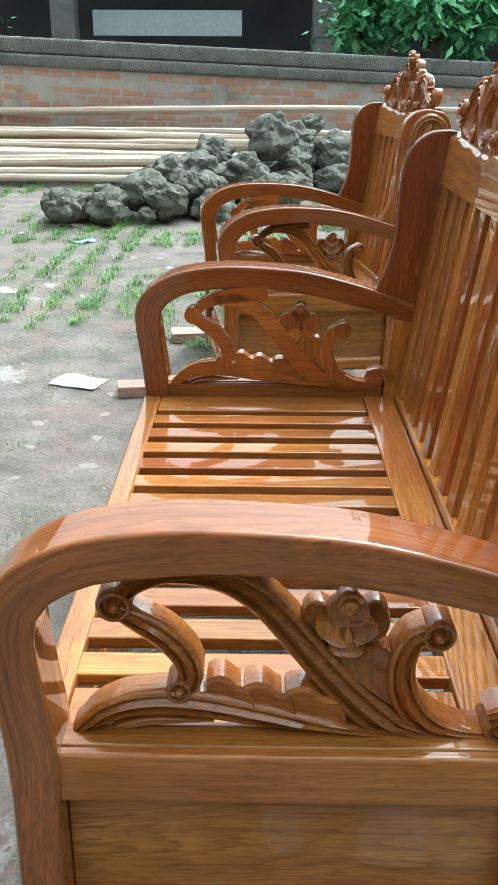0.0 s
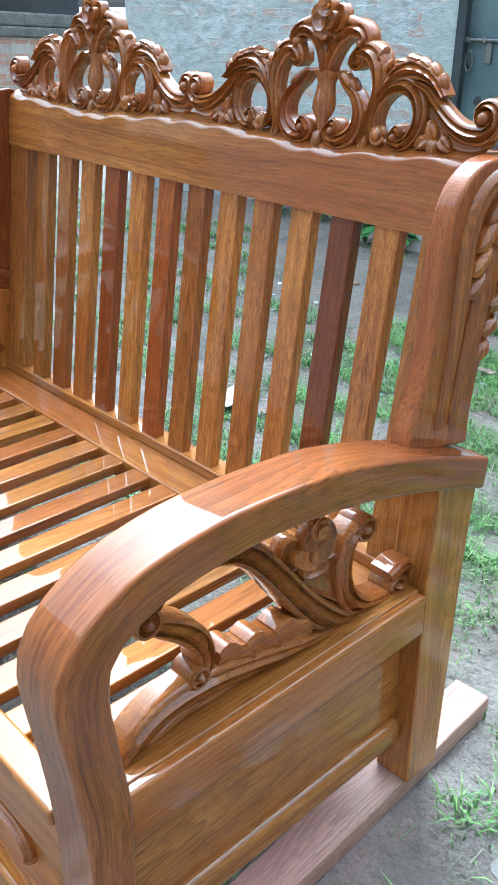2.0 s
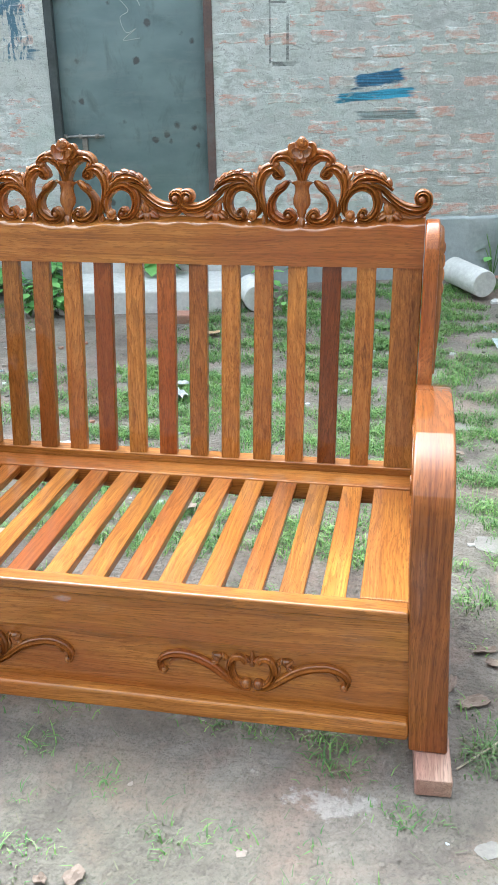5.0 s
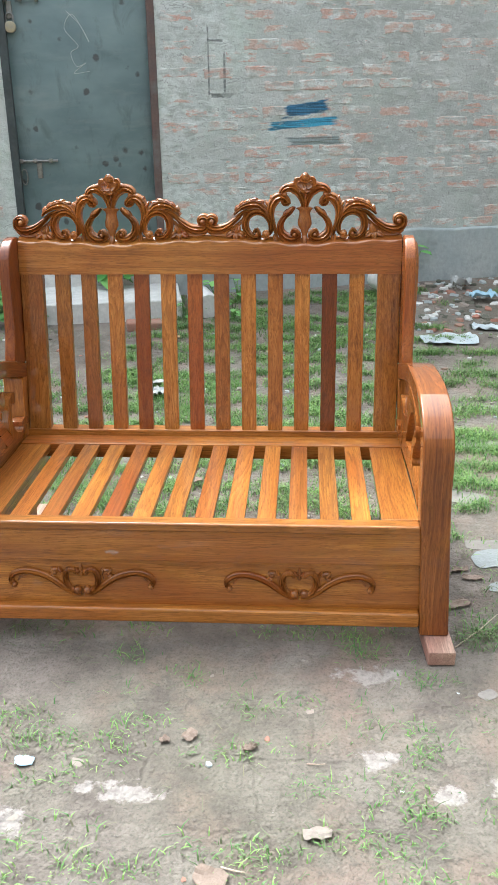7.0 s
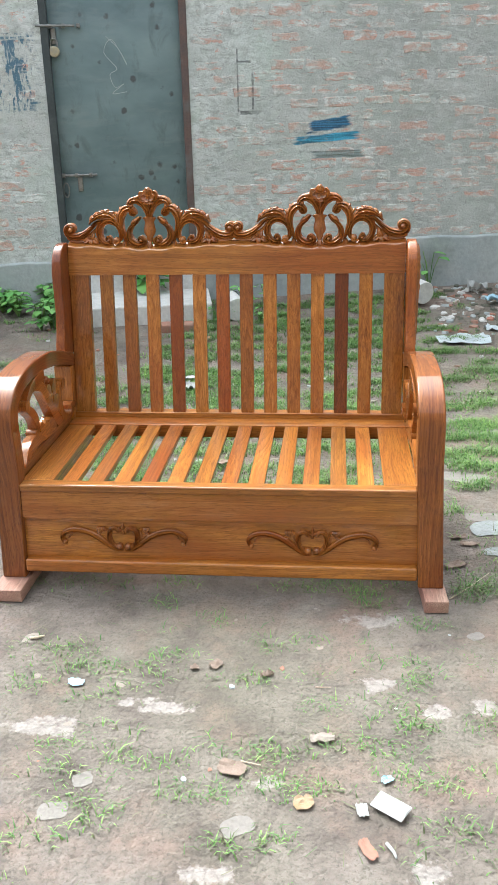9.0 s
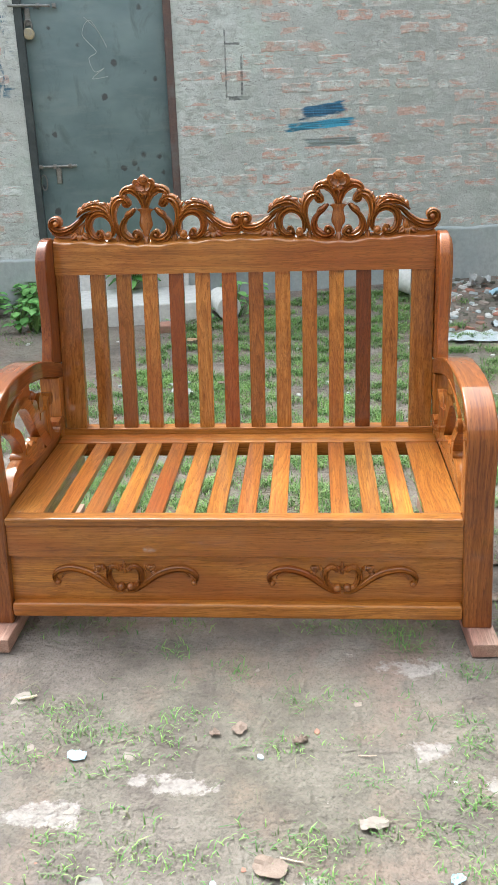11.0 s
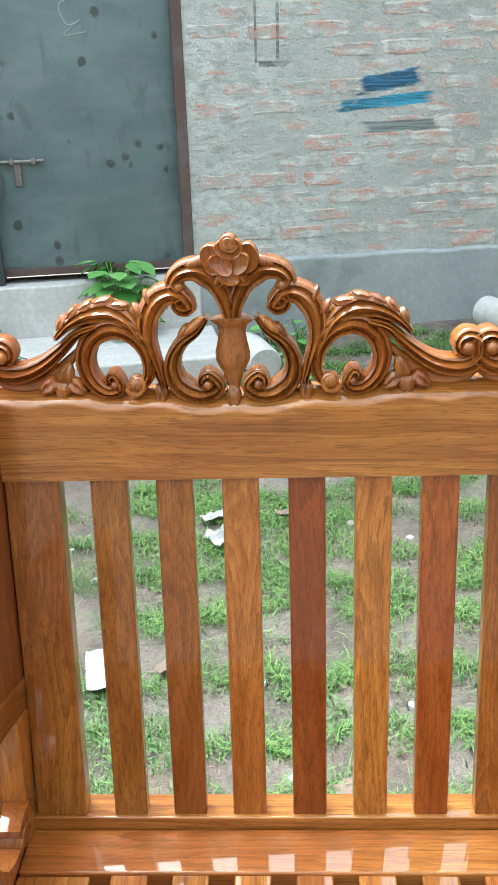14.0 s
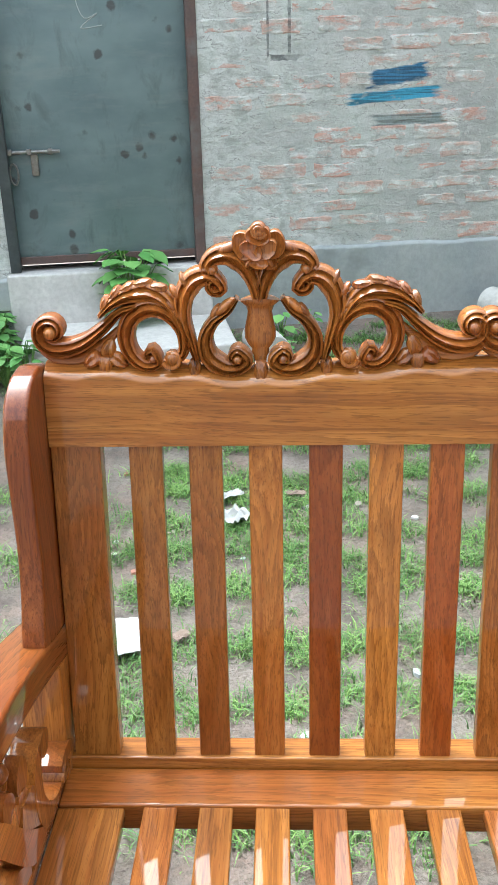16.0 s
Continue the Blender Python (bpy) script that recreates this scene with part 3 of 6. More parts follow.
def crest_unit(rail, cx):
    """One pierced crest: rose over a vase, between leaves and scrolls."""
    S = 1 / 1890.0

    def spot(sign):
        def at(u, v, w):
            z = 1.19 - (v - 38) * S
            return Vector((cx + sign * (u - 571) * S, 0.638 - w * S + (z - 0.39) * LEAN, z))
        return at

    k = 1.24
    T = 24
    one = spot(1)
    rose_of(rail, 571, 98, 10, 63, lambda u, v, w: one(u, v, w), -1)
    bm = bmesh.new()
    rows = []
    for v, r in ((234, 47), (241, 45), (251, 33), (266, 28), (288, 31), (312, 36), (332, 36), (350, 28), (360, 20), (372, 20), (380, 15), (404, 12), (424, 3)):
        rows.append([bm.verts.new(one(571 + 1.12 * r * math.cos(a), v + (5 * math.cos(2 * a) if v < 236 else 0), r * 0.62 * math.sin(a))) for a in [2 * math.pi * i / 16 for i in range(16)]])
    for a, b in zip(rows, rows[1:]):
        for i in range(16):
            bm.faces.new((a[i], a[(i + 1) % 16], b[(i + 1) % 16], b[i]))
    bm.faces.new(rows[0])
    bm.faces.new(rows[-1])
    part("vase", bm, TEAK_CARVED, rail, "carved vase", "z")
    part("leaf", blob(bmesh.new(), 571, 424, 8, 40, 19, 24, one, 1.5708, crease=0.35), TEAK_CARVED, rail, "", "z")
    for sign in (1, -1):
        at = spot(sign)
        A = lambda u, v, w: at(u, v, w)
        # stem leaf rising out of the vase and hooking over
        bm = bmesh.new()
        slab_cut(bm, [(574, 236), (583, 195), (606, 150), (645, 124), (684, 128), (704, 150), (694, 168)], [12 * k, 21 * k, 24 * k, 22 * k, 17 * k, 13 * k], A, T, 64, 0.45)
        lobe(rail, 648, 106, 7.8, 34, 14, 21.5, A, 0.30)
        lobe(rail, 690, 160, 7.8, 17, 15, 23.5, A)
        lobe(rail, 598, 142, 7.8, 26, 9, 25.4, A, 1.0)
        part("leaf", bm, TEAK_CARVED, rail, "", "z")
        # tall scroll framing the vase
        bm = bmesh.new()
        slab_cut(bm, curl(684, 196, 17, 2.6, -1.0, 6)[::-1] + [(700, 176), (738, 186), (764, 226), (768, 280), (752, 334), (738, 380), (736, 408)], [9 * k, 11 * k, 17 * k, 22 * k, 24 * k, 21 * k, 14 * k, 4 * k], A, T, 64, 0.45)
        for u, v, a in ((762, 186, 1.2), (786, 214, 1.0), (798, 246, 0.8)):
            lobe(rail, u, v, 3.9, 25, 11, 21.5, A, -a)
        part("scroll", bm, TEAK_CARVED, rail, "", "z")
        # inner flame leaf ending in a low spiral
        bm = bmesh.new()
        slab_cut(bm, [(628, 232), (652, 262), (690, 290), (712, 332), (704, 378), (668, 406), (630, 408), (606, 390)] + curl(630, 384, 24, math.pi, 0.9, 8)[2:], [5 * k, 16 * k, 20 * k, 21 * k, 20 * k, 17 * k, 13 * k, 10 * k, 7 * k], A, T, 64, 0.45)
        lobe(rail, 660, 250, 9.8, 34, 13, 21.5, A, 0.7)
        lobe(rail, 684, 262, 5.9, 24, 10, 19.6, A, 0.95)
        lobe(rail, 630, 384, 11.7, 15, 15, 25.4, A)
        part("scroll", bm, TEAK_CARVED, rail, "", "z")
        # ring scroll
        bm = bmesh.new()
        slab_cut(bm, [(795, 392), (768, 360), (772, 308), (806, 266), (856, 252), (900, 276), (918, 322), (906, 368), (872, 398), (838, 392)] + curl(856, 372, 18, 2.4, 0.7, 5)[2:], [10 * k, 16 * k, 20 * k, 20 * k, 19 * k, 19 * k, 19 * k, 18 * k, 14 * k, 9 * k], A, T, 64, 0.45)
        lobe(rail, 797, 378, 13.7, 22, 22, 27.4, A)
        lobe(rail, 848, 380, 11.7, 14, 14, 23.5, A)
        carve(bm, curl(797, 378, 25, 0.3, 1.0), [6 * k, 4 * k], lambda u, v, w: at(u, v, w + 30), seg=6)
        part("scroll", bm, TEAK_CARVED, rail, "", "z")
        # lobed acanthus leaf over the ring
        bm = bmesh.new()
        slab_cut(bm, [(778, 296), (806, 244), (850, 216), (904, 218), (950, 240), (984, 272)], [7 * k, 17 * k, 23 * k, 21 * k, 17 * k, 5 * k], A, T, 64, 0.45)
        for u, v, a, r in ((832, 200, 0.65, 30), (870, 190, 0.35, 30), (908, 200, 0.05, 28), (940, 214, -0.3, 26), (968, 238, -0.6, 24)):
            lobe(rail, u, v, 5.9, r, 12, 23.5, A, -a + 0.5, crease=0.2)
        part("leaf", bm, TEAK_CARVED, rail, "", "x")
        # long outer arm running down to the end scroll
        bm = bmesh.new()
        slab_cut(bm, [(884, 246), (930, 262), (974, 300), (1020, 334), (1066, 352), (1112, 352), (1140, 330), (1142, 300)] + curl(1112, 308, 30, -0.3, -0.95, 9)[1:], [6 * k, 16 * k, 20 * k, 20 * k, 17 * k, 15 * k, 14 * k, 12 * k, 9 * k], A, T, 64, 0.45)
        carve(bm, [(930, 300), (985, 352), (1040, 382), (1100, 382), (1144, 362)], [6 * k, 13 * k, 13 * k, 12 * k, 5 * k], A, 0.7, 2)
        lobe(rail, 1112, 310, 15.7, 19, 19, 25.4, A)
        part("scroll", bm, TEAK_CARVED, rail, "", "x")
        # drop leaf under the tall scroll
        part("leaf", blob(bmesh.new(), 742, 412, 8, 34, 17, 22, A, 1.5, crease=0.35), TEAK_CARVED, rail, "", "z")
        # small flower of pointed petals
        for u, v, a in ((940, 384, 2.5), (974, 396, 1.55), (1008, 382, 0.6), (962, 352, -1.9)):
            part("petal", blob(bmesh.new(), u, v, 12, 30, 20, 20, A, a, crease=0.4), TEAK_CARVED, rail, "", "z")


def infill(side, s, w):
    """Pierced carving under an armrest: rose, shell and scrolls, in the plane of the arm."""
    X = w + 0.018

    def A(u, v, q):
        sink = 0.026 * max(0.0, min(1.0, (v - 0.395) / 0.05))
        return Vector((s * splay(X + q, v), u, v - sink))

    T = 0.018
    bm = bmesh.new()
    slab_cut(bm, [(0.300, 0.662), (0.25, 0.660), (0.19, 0.652), (0.145, 0.634), (0.126, 0.612)], [0.018, 0.018, 0.017, 0.014, 0.011], A, T)
    part("volute", volute(bmesh.new(), 0.120, 0.607, 0.0205, A, T * 1.12), TEAK_CARVED, side, "", "z")
    slab_cut(bm, [(0.124, 0.598), (0.146, 0.584), (0.174, 0.564), (0.197, 0.536), (0.204, 0.508), (0.196, 0.488)], [0.011, 0.015, 0.0165, 0.0165, 0.0155, 0.011], A, T * 0.95)
    part("volute", volute(bmesh.new(), 0.190, 0.492, 0.0155, A, T * 1.05), TEAK_CARVED, side, "", "z")
    part("scroll", bm, TEAK_CARVED, side, "", "y")
    bm = bmesh.new()
    slab_cut(bm, [(0.170, 0.644), (0.210, 0.646), (0.248, 0.637), (0.280, 0.617), (0.310, 0.584), (0.340, 0.545), (0.374, 0.502), (0.414, 0.460), (0.456, 0.427), (0.510, 0.408), (0.575, 0.408)], [0.010, 0.015, 0.018, 0.019, 0.020, 0.021, 0.022, 0.022, 0.020, 0.014, 0.008], A, T, 48)
    part("stem", bm, TEAK_CARVED, side, "", "y")
    # fan of the shell, hollowed between its two ribs
    bm = bmesh.new()
    rows = []
    for i in range(17):
        f = i / 16
        lo = Vector((0.372 + 0.118 * f, 0.530 - 0.112 * f + 0.020 * f * f, 0))
        hi = Vector((0.372 + 0.078 * f + 0.010, 0.560 - 0.010 * f, 0)) if f < 0.6 else Vector((0.4288 + 0.070 * (f - 0.6) / 0.4, 0.554 - 0.128 * (f - 0.6) / 0.4, 0))
        row = []
        for j in range(9):
            g = j / 8
            p = lo.lerp(hi, g)
            row.append(bm.verts.new(A(p.x, p.y, T * (0.35 + 0.35 * (2 * g - 1) ** 2 + 0.10 * math.cos(g * 6 * math.pi)))))
        row += [bm.verts.new(A(hi.x, hi.y, -T)), bm.verts.new(A(lo.x, lo.y, -T))]
        rows.append(row)
    for x, y in zip(rows, rows[1:]):
        for k in range(11):
            bm.faces.new((x[k], x[(k + 1) % 11], y[(k + 1) % 11], y[k]))
    bm.faces.new(rows[0])
    bm.faces.new(list(reversed(rows[-1])))
    part("shell", bm, TEAK_CARVED, side, "", "z")
    rose_of(side, 0.380, 0.586, -0.006, 0.047, A, 1)
    bm = bmesh.new()
    slab_cut(bm, [(0.474, 0.574), (0.456, 0.562), (0.446, 0.528), (0.452, 0.486), (0.478, 0.448), (0.520, 0.428), (0.558, 0.424)], [0.013, 0.016, 0.017, 0.018, 0.018, 0.016, 0.011], A, T * 1.05)
    part("volute", volute(bmesh.new(), 0.484, 0.572, 0.020, A, T * 1.15), TEAK_CARVED, side, "", "z")
    part("volute", volute(bmesh.new(), 0.566, 0.438, 0.021, A, T * 1.2), TEAK_CARVED, side, "", "z")
    slab_cut(bm, [(0.548, 0.462), (0.574, 0.466), (0.600, 0.460), (0.612, 0.448)], [0.008, 0.011, 0.011, 0.008], A, T * 1.1, 12)
    part("scroll", bm, TEAK_CARVED, side, "", "z")
    bm = bmesh.new()
    slab_cut(bm, [(0.068, 0.404), (0.078, 0.432), (0.104, 0.458), (0.145, 0.472), (0.205, 0.472), (0.290, 0.455), (0.390, 0.430), (0.49, 0.410)], [0.010, 0.016, 0.019, 0.018, 0.016, 0.014, 0.011, 0.007], A, T, 40)
    carve(bm, [(0.108, 0.404), (0.124, 0.428), (0.160, 0.440), (0.230, 0.436)], [0.008, 0.011, 0.010, 0.004], A, 1.5, 1)
    part("leaf", bm, TEAK_CARVED, side, "", "y")
    # stepped leaf: three overlapping wedges
    for u0, u1, z0, z1 in ((0.222, 0.278, 0.474, 0.508), (0.266, 0.326, 0.466, 0.500), (0.314, 0.384, 0.452, 0.494)):
        bm = bmesh.new()
        rows = []
        for i in range(9):
            f = i / 8
            u = u0 + (u1 - u0) * f
            tz = z1 - 0.012 * f + 0.010 * math.sin(math.pi * min(1, f * 1.6)) - 0.016 * (f > 0.95)
            bz = z0 - 0.030 * (u - u0) / 0.06
            rows.append([bm.verts.new(A(u, z, q)) for z, q in ((bz, -T), (bz, T * 0.7), (bz + 0.4 * (tz - bz), T * 0.55), (tz - 0.006, T * 1.0), (tz, T * 0.8), (tz, -T))])
        for x, y in zip(rows, rows[1:]):
            for k in range(6):
                bm.faces.new((x[k], x[(k + 1) % 6], y[(k + 1) % 6], y[k]))
        bm.faces.new(rows[0])
        bm.faces.new(list(reversed(rows[-1])))
        part("leaf", bm, TEAK_CARVED, side, "", "y")


def panel_ornament(panel, cx, z0):
    """A low-relief cartouche with two sweeping tendrils on the front panel."""
    for sgn in (1, -1):
        def A(u, v, q, sgn=sgn):
            return Vector((cx + sgn * u, 0.020 - q, z0 + v))
        bm = bmesh.new()
        slab_cut(bm, [(0.004, -0.040), (0.026, -0.038), (0.054, -0.019), (0.086, 0.006), (0.118, 0.0215), (0.155, 0.028), (0.183, 0.020), (0.197, 0.003), (0.193, -0.014)],
                 [0.0045, 0.0072, 0.0085, 0.0095, 0.0100, 0.0100, 0.0092, 0.0082, 0.0064], A, 0.0115, 48, 0.5)
        part("tendril", bm, TEAK_CARVED, panel, "", "x")
        bm = bmesh.new()
        carve(bm, [(0.120, 0.010), (0.145, 0.0145), (0.166, 0.010), (0.178, -0.004)], [0.0018, 0.0036, 0.0036, 0.0026], A, 1.6, 1, seg=10)
        part("tendril", bm, TEAK_CARVED, panel, "", "x")
        part("bead", blob(bmesh.new(), 0.190, -0.016, 0.002, 0.0095, 0.0095, 0.012, A, 0, 14, 8), TEAK_CARVED, panel, "", "z")
        bm = bmesh.new()
        slab_cut(bm, [(0.014, 0.024), (0.021, 0.033), (0.033, 0.034), (0.042, 0.022), (0.044, 0.000), (0.035, -0.021), (0.020, -0.030)], [0.0055, 0.0070, 0.0078, 0.0080, 0.0080, 0.0070, 0.005], A, 0.0115, 36, 0.5)
        part("cartouche", bm, TEAK_CARVED, panel, "", "z")
        part("bead", blob(bmesh.new(), 0.0135, -0.0285, 0.003, 0.0125, 0.0125, 0.015, A, 0, 16, 10), TEAK_CARVED, panel, "", "z")
        part("bead", blob(bmesh.new(), 0.0150, 0.0230, 0.002, 0.0062, 0.0062, 0.008, A, 0, 12, 8), TEAK_CARVED, panel, "", "z")
        bm = bmesh.new()
        carve(bm, [(0.053, 0.026), (0.056, 0.006), (0.050, -0.012)], [0.0022, 0.0036, 0.0016], A, 1.6, 1, seg=10)
        part("cartouche", bm, TEAK_CARVED, panel, "", "z")
        for u, v, a, ru, rv in ((0.074, 0.030, 0.5, 0.0115, 0.0100), (0.080, 0.016, -0.4, 0.0100, 0.0060), (0.058, 0.031, 1.1, 0.0090, 0.0055)):
            part("leaf", blob(bmesh.new(), u, v, 0.001, ru * 1.15, rv * 1.15, 0.0115, A, a, crease=0.35), TEAK_CARVED, panel, "", "z")

    def C(u, v, q):
        return Vector((cx + u, 0.020 - q, z0 + v))
    for u, v, a, ru in ((0, 0.038, 1.57, 0.0125), (-0.009, 0.030, 2.2, 0.011), (0.009, 0.030, 0.9, 0.011), (0, 0.021, 1.57, 0.011)):
        part("leaf", blob(bmesh.new(), u, v, 0.001, ru, 0.0058, 0.0085, C, a, crease=0.3), TEAK_CARVED, panel, "", "z")


def wing_relief(wing, s, w):
    """Acanthus strokes carved on the outer face of a wing."""
    X = w + 0.034

    def A(u, v, q):
        return Vector((s * (X + q), u, v))
    bm = bmesh.new()
    carve(bm, [(0.622, 0.650), (0.634, 0.74), (0.638, 0.84), (0.640, 0.91), (0.660, 0.960), (0.702, 0.980), (0.744, 0.958), (0.748, 0.925), (0.726, 0.915), (0.714, 0.930)], [0.008, 0.012, 0.015, 0.015, 0.014, 0.013, 0.012, 0.010, 0.008], A, 0.8, 2, 0.4)
    carve(bm, [(0.652, 0.650), (0.668, 0.74), (0.684, 0.82), (0.696, 0.875)], [0.007, 0.015, 0.018, 0.005], A, 0.8, 2, 0.4)
    part("leaf", bm, TEAK_CARVED, wing, "", "z")
    for u, v, a, r in ((0.690, 0.940, 1.0, 0.026), (0.676, 0.912, 0.95, 0.030), (0.670, 0.880, 0.85, 0.030), (0.664, 0.848, 0.8, 0.026), (0.716, 0.905, 0.3, 0.026)):
        lobe(wing, u, v, 0.002, r, 0.010, 0.016, A, a, crease=0.2)
    for u, v, a, r in ((0.758, 0.905, 0.2, 0.020), (0.752, 0.872, 0.5, 0.022), (0.742, 0.842, 0.6, 0.022), (0.728, 0.812, 0.6, 0.022), (0.716, 0.780, 0.7, 0.022), (0.704, 0.748, 0.9, 0.022)):
        lobe(wing, u, v, -0.004, r, 0.012, 0.018, A, a, crease=0.25)


def splay(x, z):
    """The ends lean in a little towards the top."""
    return x + (0.45 - z) * (0.05 if z < 0.45 else 0.02)


def arm_side(seat, s, w):
    """One end of the settee: front leg, arm, back leg, side panel, wing and carving."""
    def f(bm):
        for v in bm.verts:
            v.co.x = splay(v.co.x, v.co.z)
        return flip(bm, s)

    outer = resample(curve_through([(-0.004, 0.042), (-0.005, 0.20), (-0.004, 0.36), (-0.010, 0.46), (-0.020, 0.545), (-0.018, 0.60), (0.010, 0.642), (0.06, 0.675), (0.12, 0.692), (0.21, 0.700), (0.34, 0.694), (0.42, 0.682), (0.52, 0.656), (0.63, 0.620), (0.704, 0.594)]), 46)
    inner = resample(curve_through([(0.052, 0.042), (0.050, 0.16), (0.050, 0.30), (0.055, 0.40), (0.046, 0.49), (0.040, 0.56), (0.050, 0.598), (0.084, 0.624), (0.13, 0.638), (0.22, 0.647), (0.30, 0.645), (0.40, 0.631), (0.48, 0.613), (0.60, 0.578), (0.698, 0.544)]), 46)
    mids = [(p + q) / 2 for p, q in zip(outer, inner)]
    runs = [0.0]
    for p, q in zip(mids, mids[1:]):
        runs.append(runs[-1] + (q - p).length)

    def along(v):
        """Grain that follows the bend from leg to arm."""
        i = min(range(len(mids)), key=lambda k: (mids[k].x - v[1]) ** 2 + (mids[k].y - v[2]) ** 2)
        run = (mids[min(i + 1, len(mids) - 1)] - mids[max(i - 1, 0)]).normalized()
        dy, dz = v[1] - mids[i].x, v[2] - mids[i].y
        return (runs[i] + dy * run.x + dz * run.y, dy * run.y - dz * run.x, abs(v[0]) - w)

    arm = part("armrest", f(strip(outer, inner, w + 0.001, w + 0.079, 0.006)), TEAK, seat, "arched armrest running down into the front leg, glossy on top", along)
    arm.color = (0.58, 0.48, 0.48, 1)
    a = [(0.577, 0.042), (0.588, 0.30), (0.602, 0.575)]
    b = [(0.656, 0.042), (0.676, 0.30), (0.700, 0.562)]
    part("back_leg", f(strip(resample(a, 8), resample(b, 8), w + 0.001, w + 0.066, 0.004)), TEAK, seat, "", "z")
    part("side_rail", f(box(w + 0.008, w + 0.070, 0.048, 0.590, 0.336, 0.405, bevel=0.006)), TEAK, seat, "", "y")
    part("side_panel", f(box(w + 0.012, w + 0.032, 0.050, 0.586, 0.125, 0.338, bevel=0.002)), TEAK, seat, "", "y")
    part("side_moulding", f(box(w + 0.004, w + 0.046, 0.050, 0.586, 0.112, 0.160, bevel=0.015, seg=4)), TEAK, seat, "rounded base moulding", "y")
    fr = resample(curve_through([(0.556, 0.632), (0.560, 0.660), (0.578, 0.705), (0.592, 0.77), (0.595, 0.85), (0.599, 0.915), (0.616, 0.968), (0.655, 1.000), (0.698, 1.006)]), 26)
    bk = resample(curve_through([(0.706, 0.600), (0.704, 0.66), (0.716, 0.74), (0.742, 0.82), (0.766, 0.89), (0.776, 0.945), (0.754, 0.990), (0.706, 1.005)]), 26)
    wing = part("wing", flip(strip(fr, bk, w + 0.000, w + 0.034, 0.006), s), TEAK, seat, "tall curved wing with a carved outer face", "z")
    # reddish wood tints; the left one also holds its inner face's shade
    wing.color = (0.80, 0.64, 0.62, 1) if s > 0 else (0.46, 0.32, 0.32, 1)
    wing_relief(wing, s, w)
    infill(part("infill_rail", f(box(w + 0.018, w + 0.056, 0.050, 0.590, 0.398, 0.408, bevel=0.003)), TEAK, seat, "", "y"), s, w)


# boards cut from darker, redder heartwood
DARK_SLATS = {10: (0.46, 0.31, 0.26, 1), 3: (0.70, 0.54, 0.46, 1), 5: (0.82, 0.62, 0.54, 1), 6: (0.74, 0.64, 0.60, 1), 8: (0.88, 0.84, 0.84, 1)}


